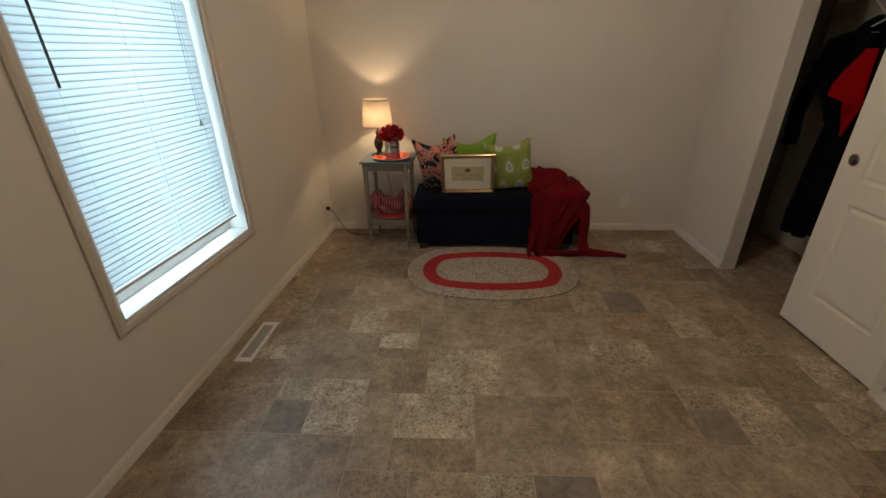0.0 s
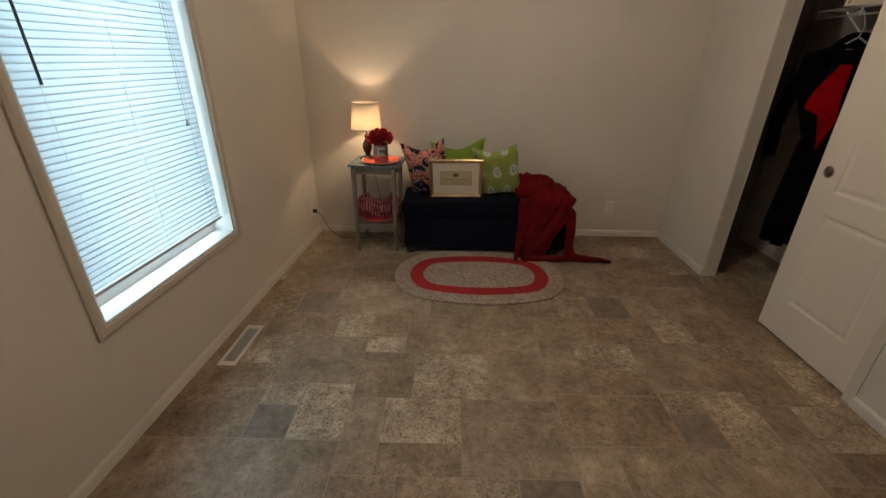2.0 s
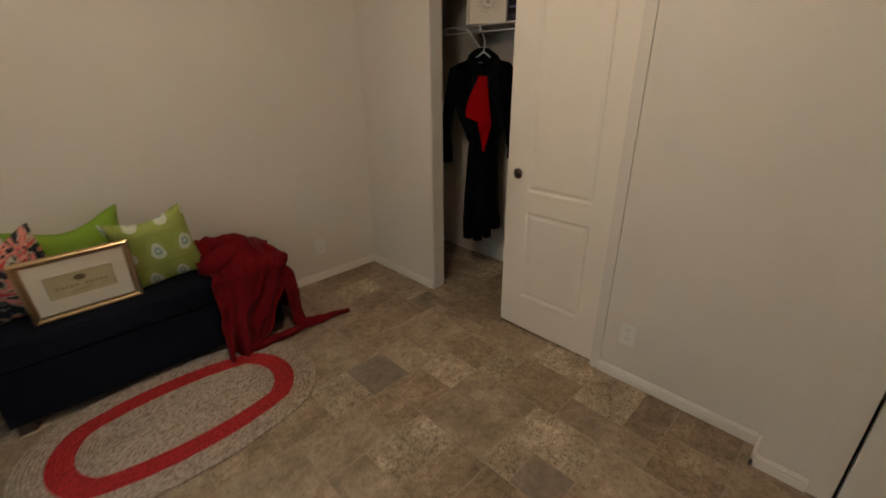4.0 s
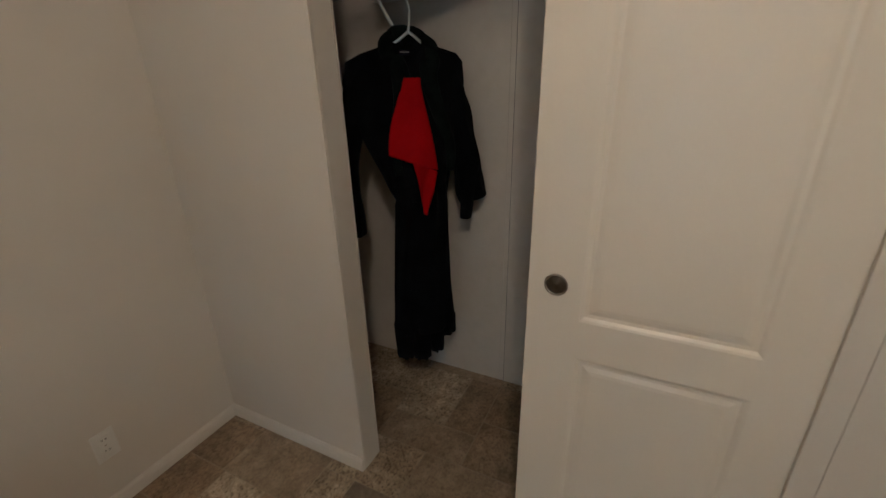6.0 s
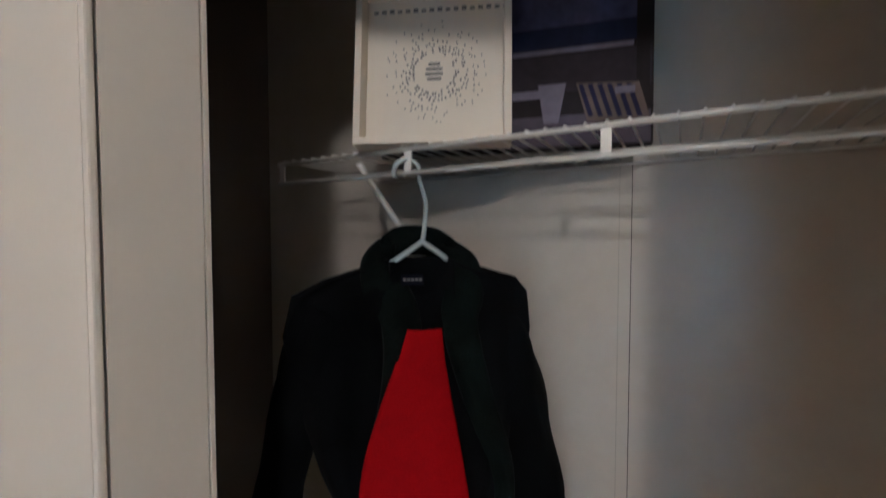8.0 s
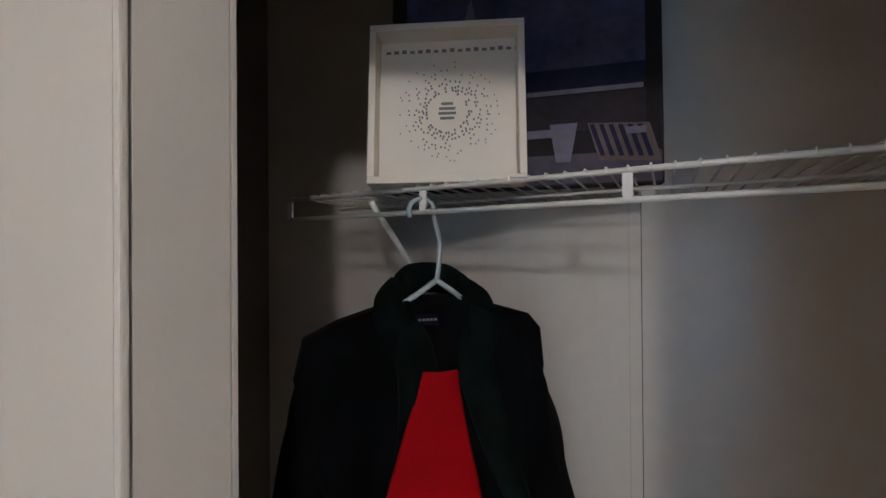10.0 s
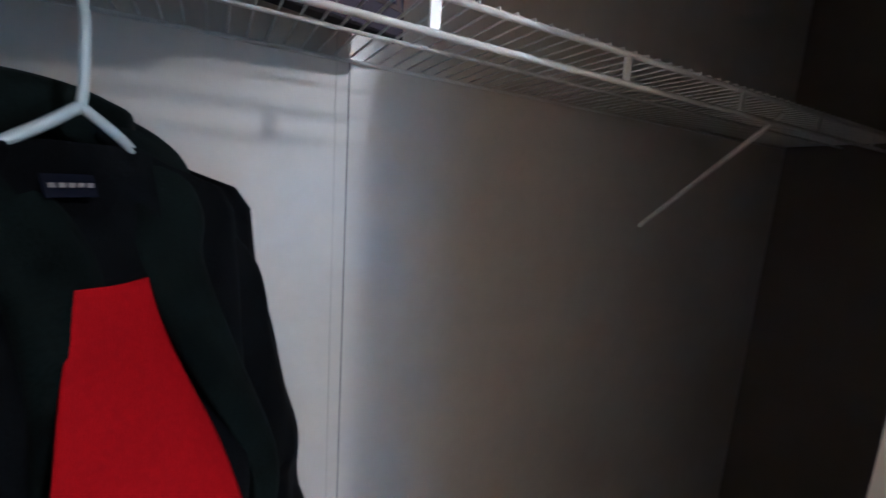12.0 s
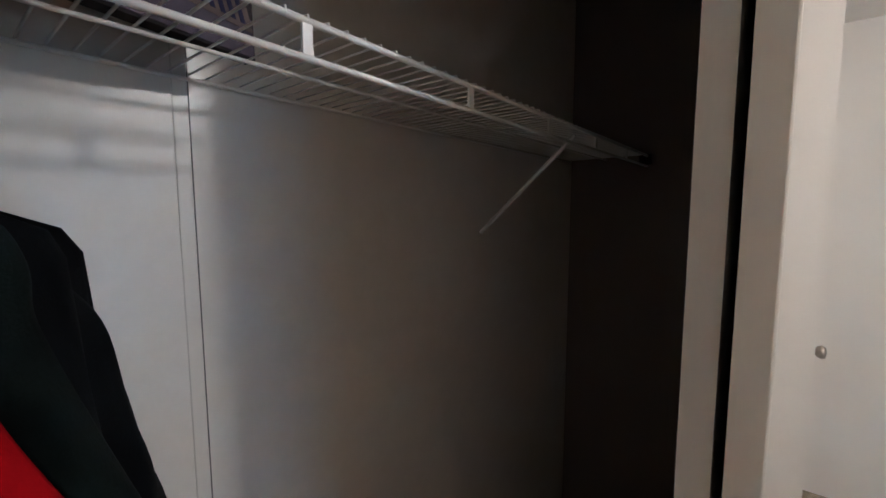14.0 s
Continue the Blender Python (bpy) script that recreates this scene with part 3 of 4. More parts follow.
LX, LY = 0.495, 3.80
lampo = thing("table_lamp", "lit table lamp with a cream linen shade and turned bronze base", "lamp", pose(LX, LY, TZ))
part("base", lathe([(0.062, 0.0), (0.062, 0.009), (0.050, 0.016), (0.024, 0.024), (0.017, 0.039), (0.030, 0.065), (0.037, 0.091), (0.034, 0.117), (0.018, 0.147), (0.012, 0.160), (0.020, 0.169), (0.020, 0.178), (0.009, 0.186), (0.009, 0.227)], steps=28), BRONZE, lampo, "dark turned base", True)
part("shade", lathe([(0.113, 0.227), (0.096, 0.417), (0.0945, 0.417), (0.1115, 0.227)], steps=40, caps=False), SHADE, lampo, "cream linen drum shade", True)
for zz, rr in ((0.227, 0.1135), (0.415, 0.0968)):
    part("rim", lathe([(rr, 0), (rr + 0.001, 0.003), (rr, 0.006)], (0, 0, zz - 0.002), 40, caps=False), SLATRAIL, lampo)
part("socket", lathe([(0.014, 0.220), (0.016, 0.227), (0.014, 0.265)], steps=16), BRONZE, lampo)
cordp = curve([(0.495, 3.86, TZ + 0.012), (0.50, 3.935, 0.65), (0.55, 3.93, 0.35), (0.60, 3.92, 0.08), (0.52, 3.88, 0.012), (0.36, 3.84, 0.006), (0.21, 3.85, 0.006), (0.11, 3.90, 0.05), (0.05, 3.885, 0.18), (0.004, 3.862, 0.235)], 10)
cord = tagged(part("lamp_cord", tube(cordp, 0.0028, 6), CORD, smooth=True), "thin dark lamp cord trailing to the outlet", "cord")
part("plug", boxes((-0.012, 0.022, 3.850, 3.876, 0.222, 0.250), bevel=0.005), CORD, cord, "dark plug")

plate = thing("coral_plate", "shiny coral-red round plate on the side table", "plate", pose(0.612, 3.705, TZ) @ Matrix.Scale(1.10, 4))
part("dish", lathe([(0.075, 0.0), (0.095, 0.004), (0.128, 0.012), (0.133, 0.015), (0.127, 0.015), (0.092, 0.008), (0.02, 0.006)], steps=44), CORAL, plate, smooth=True)
part("rim", lathe([(0.129, 0.0142), (0.134, 0.0148), (0.1345, 0.0165), (0.131, 0.0168)], steps=44, caps=False), MAT, plate, "pale rim")
can = thing("tin_can_vase", "silver tin can vase full of red flowers on a plate", "vase", pose(0.614, 3.697, TZ + 0.0085) @ Matrix.Scale(1.08, 4))
part("can", lathe([(0.052, 0.0), (0.054, 0.003), (0.052, 0.008), (0.052, 0.040), (0.053, 0.043), (0.052, 0.046), (0.052, 0.085), (0.053, 0.088), (0.052, 0.091), (0.052, 0.116), (0.0545, 0.119), (0.052, 0.121), (0.049, 0.119), (0.049, 0.105)], steps=36), TIN, can, "ribbed tin", True)
part("label_band", lathe([(0.0526, 0.010), (0.0526, 0.024)], steps=36, caps=False), REDPLATE, can, "red band", True)


def bloom(r, seed):
    """A ruffled bloom: petals curling round a bud."""
    rnd = random.Random(seed)
    bm = bmesh.new()
    for layer in range(4):
        n = 5 + layer
        for k in range(n):
            az, lift = 2 * math.pi * (k + 0.5 * layer) / n + rnd.uniform(-0.2, 0.2), 0.25 + 0.30 * (3 - layer)
            rr = r * (0.35 + 0.22 * layer)
            g = []
            for i in range(5):
                row = []
                for j in range(5):
                    u, v = i / 4, (j / 4 - 0.5) * 1.3
                    rad = rr * (0.25 + 0.75 * math.sin(u * 1.5)) + 0.006 * math.sin(7 * v + k)
                    h = r * (lift + 0.55) * u - r * 0.35 * u * u * (0.4 + 0.3 * layer) + 0.004 * math.sin(9 * v * u + layer)
                    a = az + v * (0.35 + 0.75 * u)
                    row.append(bm.verts.new((rad * math.cos(a), rad * math.sin(a), h)))
                g.append(row)
            for i in range(4):
                for j in range(4):
                    bm.faces.new((g[i][j], g[i + 1][j], g[i + 1][j + 1], g[i][j + 1]))
    bmesh.ops.recalc_face_normals(bm, faces=bm.faces)
    return bm


for i in range(18):
    up = 1 - (i + 0.5) / 18 * 1.15
    az, rad = i * 2.39996, math.sqrt(max(0, 1 - up * up))
    o = part("flower", bloom(0.033, i), PETAL, can, smooth=True)
    lean = math.degrees(math.acos(max(-1, min(1, up)))) * 0.7
    o.matrix_basis = pose(0.046 * rad * math.cos(az), 0.046 * rad * math.sin(az), 0.138 + 0.036 * up) @ Matrix.Rotation(radians(lean), 4, Vector((-math.sin(az), math.cos(az), 0)))

plate2 = thing("red_plate", "red round plate on the table's lower shelf", "plate", pose(0.570, 3.735, 0.235) @ Matrix.Scale(1.1, 4))
part("dish", lathe([(0.07, 0.0), (0.09, 0.004), (0.118, 0.011), (0.122, 0.013), (0.117, 0.014), (0.088, 0.007), (0.02, 0.006)], steps=40), REDPLATE, plate2, smooth=True)
part("rim", lathe([(0.1185, 0.0125), (0.123, 0.0132), (0.1235, 0.0148), (0.120, 0.0150)], steps=40, caps=False), MAT, plate2, "pale rim")


def towel_point(u, v):
    # a towel pinched in the middle, its two ends fanned like a bow
    x = (u - 0.5) * 0.32
    w = 0.58 + 0.42 * min(1, abs(u - 0.5) * 3.6)
    h = 0.185 * w * (1 - 1.1 * max(0, abs(u - 0.5) - 0.25)) + 0.012 * math.sin(17 * u)
    a = (v - 0.5) * math.pi * 1.15
    return (x + 0.010 * math.sin(14 * v), -0.055 * w * math.cos(a) + 0.016 * math.sin(20 * v + 13 * u) + 0.012 * math.sin(31 * u), 0.012 + h * (0.5 + 0.5 * math.sin(a)) + 0.006 * math.sin(22 * v))


towel = tagged(part("striped_towel", sheet(towel_point, 40, 44, 0.004), STRIPE, smooth=True), "pink and red striped towel folded like a bow", "towel")
towel.matrix_world = pose(0.575, 3.732, 0.240) @ Matrix.Scale(1.05, 4)

# ---- storage bench ----
BX0, BX1, BY0, BY1, BT = 0.775, 2.02, 3.545, 3.955, 0.435
bench = thing("storage_bench", "dark navy upholstered storage bench against the back wall", "bench", pose(0, 0, 0))


def padded(x0, x1, y0, y1, z0, z1, puff, bev):
    """An upholstered block: rounded edges, slightly swollen faces."""
    bm = boxes((x0, x1, y0, y1, z0, z1), bevel=bev)
    bmesh.ops.subdivide_edges(bm, edges=bm.edges[:], cuts=5, use_grid_fill=True)
    c = Vector(((x0 + x1) / 2, (y0 + y1) / 2, (z0 + z1) / 2))
    for v in bm.verts:
        d = v.co - c
        n = noise.noise(v.co * 6)
        fx, fy, fz = (1 - (2 * d.x / (x1 - x0)) ** 2), (1 - (2 * d.y / (y1 - y0)) ** 2), (1 - (2 * d.z / (z1 - z0)) ** 2)
        v.co.z += math.copysign(max(0, fx) * max(0, fy) * puff, d.z) * (abs(d.z) > (z1 - z0) * 0.4)
        v.co.y += math.copysign(max(0, fx) * max(0, fz) * puff * 0.6, d.y) * (abs(d.y) > (y1 - y0) * 0.4) + n * 0.0015
    return bm


part("body", padded(BX0 + 0.012, BX1 - 0.012, BY0 + 0.012, BY1 - 0.005, 0.055, 0.318, 0.004, 0.008), NAVY, bench, smooth=True)
part("lid", padded(BX0, BX1, BY0, BY1, 0.322, BT, 0.012, 0.022), NAVY, bench, "padded hinged lid", True)
for x in (BX0 + 0.06, BX1 - 0.06):
    for y in (BY0 + 0.05, BY1 - 0.05):
        part("foot", boxes((x - 0.03, x + 0.03, y - 0.025, y + 0.025, 0.0, 0.056), bevel=0.004), WOODDARK, bench, "dark wooden foot")

# ---- cushions ----


def cushion(name, size, fat, mat, label, m, pull=0.10, chop=0.0):
    o = thing(name, label, "cushion", m)
    bm = bmesh.new()
    n = 22
    for side in (1, -1):
        g = []
        for i in range(n + 1):
            row = []
            for j in range(n + 1):
                a, b = 2 * i / n - 1, 2 * j / n - 1
                k = max(0, (1 - a * a)) ** 0.5 * max(0, (1 - b * b)) ** 0.5
                sx, sz = a * (1 - pull * (1 - b * b)), b * (1 - pull * (1 - a * a))
                wr = 0.004 * math.sin(9 * a * b + 5 * a) * k
                row.append(bm.verts.new((sx * size[0] / 2, -side * (fat * k ** 0.8 + wr), (sz + 1) * size[1] / 2 - chop * (1 - a * a) ** 2 * ((b + 1) / 2) ** 3)))
            g.append(row)
        for i in range(n):
            for j in range(n):
                q = (g[i][j], g[i + 1][j], g[i + 1][j + 1], g[i][j + 1])
                bm.faces.new(q if side > 0 else q[::-1])
    bmesh.ops.remove_doubles(bm, verts=bm.verts, dist=0.0004)
    bmesh.ops.recalc_face_normals(bm, faces=bm.faces)
    part("cover", bm, mat, o, smooth=True)
    loop = []
    for a0, b0, a1, b1 in ((-1, -1, 1, -1), (1, -1, 1, 1), (1, 1, -1, 1), (-1, 1, -1, -1)):
        for k in range(12):
            a, b = a0 + (a1 - a0) * k / 12, b0 + (b1 - b0) * k / 12
            loop.append((a * (1 - pull * (1 - b * b)) * size[0] / 2, 0, (b * (1 - pull * (1 - a * a)) + 1) * size[1] / 2 - chop * (1 - a * a) ** 2 * ((b + 1) / 2) ** 3))
    part("piping", tube(loop + loop[:1], 0.003, 6), mat, o)
    return o


cushion("floral_cushion", (0.345, 0.44), 0.065, FLORAL, "square cushion printed with coral flowers on black", pose(1.005, 3.80, BT + 0.000, 13, -9, -12), 0.10, 0.06)
cushion("lime_cushion", (0.42, 0.42), 0.06, LIME, "plain lime green square cushion against the wall", pose(1.215, 3.865, BT + 0.008, 10, -4, 6), 0.11, 0.055)


def ikat():
    m, t, s = material("lime_ikat_print")
    at = coords(t, "Object", (8.2, 1, 6.0))
    sep = t.nodes.new("ShaderNodeSeparateXYZ")
    t.links.new(at, sep.inputs[0])

    def calc(op, a, b=0.0):
        n = t.nodes.new("ShaderNodeMath")
        n.operation = op
        for sock, v in zip(n.inputs, (a, b)):
            if isinstance(v, (int, float)):
                sock.default_value = v
            else:
                t.links.new(v, sock)
        return n.outputs[0]

    row = calc("FLOOR", sep.outputs[2])
    x = calc("SUBTRACT", calc("FRACT", calc("ADD", sep.outputs[0], calc("MULTIPLY", row, 0.5))), 0.5)
    z = calc("SUBTRACT", calc("FRACT", sep.outputs[2]), 0.42)
    # a drop: narrower towards its top
    d = calc("ADD", calc("POWER", calc("MULTIPLY", calc("ABSOLUTE", x), calc("ADD", 2.1, calc("MULTIPLY", z, 2.6))), 2.0), calc("POWER", calc("MULTIPLY", calc("ABSOLUTE", z), 1.7), 2.0))
    d = calc("SQRT", d)
    c = ramp(t, d, [(0.0, (0.50, 0.54, 0.46)), (0.13, (0.20, 0.30, 0.34)), (0.24, (0.56, 0.58, 0.46)), (0.48, (0.29, 0.34, 0.075)), (0.9, (0.25, 0.31, 0.06))])
    t.nodes[-1].color_ramp.interpolation = "CONSTANT"
    n = node(t, "ShaderNodeTexNoise", Scale=220.0)
    t.links.new(coords(t), n.inputs["Vector"])
    t.links.new(mixed(t, 0.35, c, ramp(t, n.outputs["Fac"], [(0.35, (0.7, 0.7, 0.7)), (0.6, (1, 1, 1))]), "MULTIPLY"), s.inputs["Base Color"])
    s.inputs["Roughness"].default_value = 0.85
    return m


cushion("ikat_cushion", (0.340, 0.425), 0.06, ikat(), "lime green cushion printed with pale blue-centred drops", pose(1.536, 3.735, BT + 0.010, 16, -8, -8), 0.10, 0.035)

# ---- framed print ----
fr = thing("framed_print", "small print in a gold frame, propped on the bench", "picture frame", pose(1.186, 3.655, BT + 0.016, 15, -1, -1))
FW, FH, FB = 0.402, 0.320, 0.029
prof = [(0.0, 0.0), (0.0, -0.012), (0.006, -0.018), (0.014, -0.015), (0.019, -0.010), (FB, -0.008), (FB, 0.0)]
for horizontal in (True, False):
    for side in (-1, 1):
        rings = []
        for end in (-1, 1):
            ringp = []
            for d, out in prof:
                if horizontal:
                    ringp.append((end * (FW / 2 - d), out, FH / 2 + side * (FH / 2 - d)))
                else:
                    ringp.append((side * (FW / 2 - d), out, FH / 2 + end * (FH / 2 - d)))
            rings.append(ringp)
        part("moulding", loft(rings), GOLD, fr, "antique gold moulding")
part("backing", boxes((-FW / 2 + 0.004, FW / 2 - 0.004, -0.001, 0.006, 0.004, FH - 0.004)), WOODDARK, fr)
part("mat_board", boxes((-FW / 2 + 0.022, FW / 2 - 0.022, -0.005, -0.002, 0.022, FH - 0.022)), MAT, fr, "cream mat board")
prt = part("print", boxes((-0.116, 0.116, -0.0064, -0.0052, 0.088, 0.206)), PLATE, fr, "tan print with a small seal and a line of writing")
part("print_border", boxes((-0.118, 0.118, -0.0060, -0.0048, 0.204, 0.2065), (-0.118, 0.118, -0.0060, -0.0048, 0.0875, 0.090), (-0.118, -0.1155, -0.0060, -0.0048, 0.09, 0.204), (0.1155, 0.118, -0.0060, -0.0048, 0.09, 0.204)), INK, prt)
prt.matrix_basis = pose(0, 0, 0.014)
sl = lathe([(0.021, 0.0), (0.021, 0.0006)], steps=24)
bmesh.ops.transform(sl, matrix=Matrix.Translation((0, -0.0064, 0.176)) @ pose(0, 0, 0, 90, 0, 0) @ Matrix.Diagonal((1, 0.72, 1, 1)), verts=sl.verts)
part("seal", sl, INK, prt, "brown oval seal")
for i in range(11):
    x = -0.085 + 0.017 * i
    if i != 5:
        part("letter_bar", boxes((x - 0.005, x + 0.005, -0.0070, -0.0063, 0.132, 0.146)), FAINTINK, prt)
part("line_bar", boxes((-0.04, 0.04, -0.0070, -0.0063, 0.110, 0.113)), FAINTINK, prt)

# ---- red throw over the bench's end ----


def throw_point(u, v):
    """u runs across the cloth along the bench, v from the wall over the top and down to the floor."""
    crease = noise.noise(Vector((u * 4.5 + v * 1.5, v * 3.0, 2.0)))
    fold = 0.019 * math.sin(15 * u + 7 * crease + 2.5 * v) + 0.012 * math.sin(31 * u - 7 * v + 4 * crease) + 0.022 * crease
    if v < 0.42:                                        # heaped on the lid
        k = v / 0.42
        x = 1.655 + 0.415 * u + 0.020 * math.sin(8 * k)
        mound = 0.130 * math.exp(-((u - 0.16) / 0.20) ** 2 - ((k - 0.42) / 0.30) ** 2) + 0.105 * math.exp(-((u - 0.50) / 0.26) ** 2 - ((k - 0.55) / 0.34) ** 2) + 0.045 * math.exp(-((u - 0.85) / 0.2) ** 2 - ((k - 0.5) / 0.4) ** 2)
        ridge = 0.042 * max(0, math.sin(9 * (u + 0.55 * k) + 3 * crease)) * math.sin(math.pi * min(1, k + 0.1))
        return (x, BY1 - 0.03 - k * (BY1 - BY0 - 0.03) + 0.012 * crease, BT + 0.026 + mound + ridge + 0.35 * abs(fold))
    k = (v - 0.42) / 0.58                               # hangs down the front, drawn in towards the floor
    x = 1.655 + (0.415 - 0.225 * k ** 1.2) * u + 0.014 * math.sin(5 * k + 7 * u) * k
    drop = BT + 0.020 - k * (BT + 0.010) + 0.055 * k * max(0, u - 0.55)
    out = 0.022 + 0.060 * k * k + (fold + 0.012 * math.sin(22 * (u + 0.25 * k) + 1)) * (0.5 + 0.9 * k)
    return (x, BY0 - 0.016 - max(0.002, out), max(0.008, drop))


throw = thing("red_throw", "dark red woollen throw heaped on the bench, trailing to floor", "blanket", pose(0, 0, 0))
part("cloth", sheet(throw_point, 60, 70, 0.006), RED, throw, smooth=True)


def side_point(u, v):
    # over the end of the bench and out along the floor
    fold = 0.016 * math.sin(13 * u + 4 * v) + 0.012 * noise.noise(Vector((u * 4, v * 5, 7)))
    y = 3.92 - 0.35 * u
    if v < 0.3:
        k = v / 0.3
        return (1.88 + 0.13 * k, y, BT + 0.028 + 0.03 * math.sin(3 * k) * (1 - k) + abs(fold) * 0.7)
    k = (v - 0.3) / 0.7
    return (2.034 - 0.03 * max(0, u - 0.8) * 5 * (1 - k) + 0.03 * k + 0.07 * k ** 3 + 0.7 * fold * (0.4 + k), y - 0.05 * k, max(0.008, BT + 0.024 - k * (BT + 0.012)))


part("side_drape", sheet(side_point, 36, 46, 0.006), RED, throw, smooth=True)


def twist(path, radii, seed):
    """A lumpy twisted length of cloth, resting on the floor where it reaches it."""
    pts = curve(path, 9)
    wid = [w.x for w in curve([(w, 0, 0) for w in radii], 9)]
    rings, side = [], None
    for i, p in enumerate(pts):
        p = Vector(p)
        d = (Vector(pts[min(i + 1, len(pts) - 1)]) - Vector(pts[max(i - 1, 0)])).normalized()
        side = (side - d * side.dot(d)).normalized() if side else Vector((0, 1, 0)).cross(d).normalized()
        up, ringp = d.cross(side), []
        for k in range(22):
            a = 2 * math.pi * k / 22
            f = 1 + 0.16 * math.sin(3 * a + i * 0.22 + seed) + 0.10 * math.sin(7 * a - i * 0.30) + 0.25 * noise.noise(Vector((math.cos(a), math.sin(a), i * 0.16 + seed)))
            q = p + (side * math.cos(a) + up * math.sin(a) * 0.72) * wid[i] * f
            q.z = max(q.z, 0.006)
            ringp.append(q)
        rings.append(ringp)
    return loft(rings)


part("tail", twist([(1.985, 3.600, 0.440), (2.030, 3.545, 0.385), (2.062, 3.515, 0.26), (2.066, 3.500, 0.13), (2.085, 3.480, 0.045), (2.16, 3.465, 0.020), (2.27, 3.455, 0.022), (2.385, 3.437, 0.016)], (0.030, 0.044, 0.036, 0.032, 0.038, 0.032, 0.020, 0.013), 0.7), RED, throw, "twisted trailing end", True)
part("fold", twist([(1.655, 3.640, 0.470), (1.700, 3.610, 0.510), (1.780, 3.630, 0.538), (1.870, 3.690, 0.548)], (0.030, 0.052, 0.048, 0.022), 1.9), RED, throw, "rolled fold on top", True)
part("hem", twist([(1.70, 3.462, 0.020), (1.80, 3.448, 0.030), (1.90, 3.452, 0.028), (2.00, 3.452, 0.026), (2.09, 3.478, 0.022)], (0.022, 0.028, 0.026, 0.026, 0.024), 3.1), RED, throw, "bunched hem on the floor", True)

# ---- closet shelf ----
XF, ZT, ZL = 3.41, 1.715, 1.677
shelf = thing("wire_shelf", "white ventilated wire closet shelf with a hanging lip and braces", "shelf", pose(0, 0, 0))
Y0, Y1 = 1.44, 3.562
part("front_rod", tube([(XF, Y0, ZT), (XF, Y1, ZT)], 0.0042, 8), WIRE, shelf, smooth=True)
part("lip_rod", tube([(XF, Y0, ZL), (XF, Y1, ZL)], 0.0042, 8), WIRE, shelf, smooth=True)
part("back_rod", tube([(XB - 0.008, Y0, ZT - 0.004), (XB - 0.008, Y1, ZT - 0.004)], 0.0032, 8), WIRE, shelf, smooth=True)
part("middle_rod", tube([(3.565, Y0, ZT - 0.005), (3.565, Y1, ZT - 0.005)], 0.003, 8), WIRE, shelf, smooth=True)
cross = mesh("cross_wire", tube([(XF - 0.003, 0, -0.002), (XF - 0.002, 0, 0.0055), (XF + 0.006, 0, 0.006), (XB - 0.002, 0, 0.0035)], 0.0017, 6), WIRE, True)
k = Y0 + 0.012
while k < Y1:
    o = new("cross_wire", cross)
    o.parent, o.matrix_basis = shelf, pose(0, k, ZT)
    k += 0.0262
post = mesh("lip_post", boxes((XF - 0.0022, XF + 0.0022, -0.0065, 0.0065, ZL, ZT), bevel=0.0008), WIRE)
for i in range(7):
    o = new("lip_post", post)
    o.parent, o.matrix_basis = shelf, pose(0, 3.552 - 0.303 * i, 0)
for y, yb in ((3.364, 3.364), (2.160, 2.140)):
    b = part("brace", tube([(XF + 0.012, y, ZT - 0.012), (XF + 0.03, y, ZT - 0.03), (XB - 0.012, yb, 1.452), (XB - 0.002, yb, 1.442)], 0.006, 8), WIRE, shelf, "slanted support brace", True)
part("end_bracket", boxes((XF - 0.012, XF + 0.03, Y0 - 0.018, Y0 + 0.004, ZT - 0.03, ZT + 0.008), bevel=0.003), DARKGAP, shelf, "dark end bracket")

# ---- tray and picture on the shelf ----
ta, tb = Vector((3.363, 3.327, 0)), Vector((3.464, 3.096, 0))
tdir = (tb - ta).normalized()
tang = math.degrees(math.atan2(tdir.y, tdir.x))
tray = thing("cream_tray", "cream wooden tray stood on edge, printed with a dotted ring", "tray", Matrix.Translation((ta.x, ta.y, ZT + 0.008)) @ pose(0, 0, 0, 0, 0, tang) @ pose(0, 0, 0, -6, 0, 0))
TW, TH, TD = 0.256, 0.272, 0.043
part("bottom", boxes((0.006, TW - 0.006, TD - 0.008, TD, 0.006, TH - 0.006)), CREAM, tray, "printed tray bottom")
for a in ((0.0, TW, 0.0, TD, 0.0, 0.012), (0.0, TW, 0.0, TD, TH - 0.012, TH), (0.0, 0.012, 0.0, TD, 0.012, TH - 0.012), (TW - 0.012, TW, 0.0, TD, 0.012, TH - 0.012)):
    part("rim", boxes(a, bevel=0.0015), CREAM, tray)
dots = bmesh.new()
rd = random.Random(7)
for ringi in range(9):
    n, r = 38 + ringi * 3, 0.036 + ringi * 0.0062
    for i in range(n):
        if rd.random() < 0.16 + 0.075 * ringi:
            continue
        a = 2 * math.pi * (i + rd.uniform(-0.25, 0.25)) / n
        rr = r + rd.uniform(-0.002, 0.002)
        s = 0.0016 * (1 - 0.05 * ringi)
        x, z = TW / 2 + rr * math.cos(a), 0.132 + rr * math.sin(a) * 1.02
        box(dots, x - s, x + s, TD - 0.0090, TD - 0.0078, z - s * 1.2, z + s * 1.2)
tagged(part("dot_print", dots, INKGREY, tray, "grey dotted ring"), kind="stuff")
for i, wd in enumerate((0.010, 0.014, 0.015, 0.012)):
    z = 0.146 - i * 0.0085
    part("word_bar", boxes((TW / 2 - wd, TW / 2 + wd, TD - 0.0090, TD - 0.0078, z - 0.0022, z + 0.0022)), INKGREY, tray)
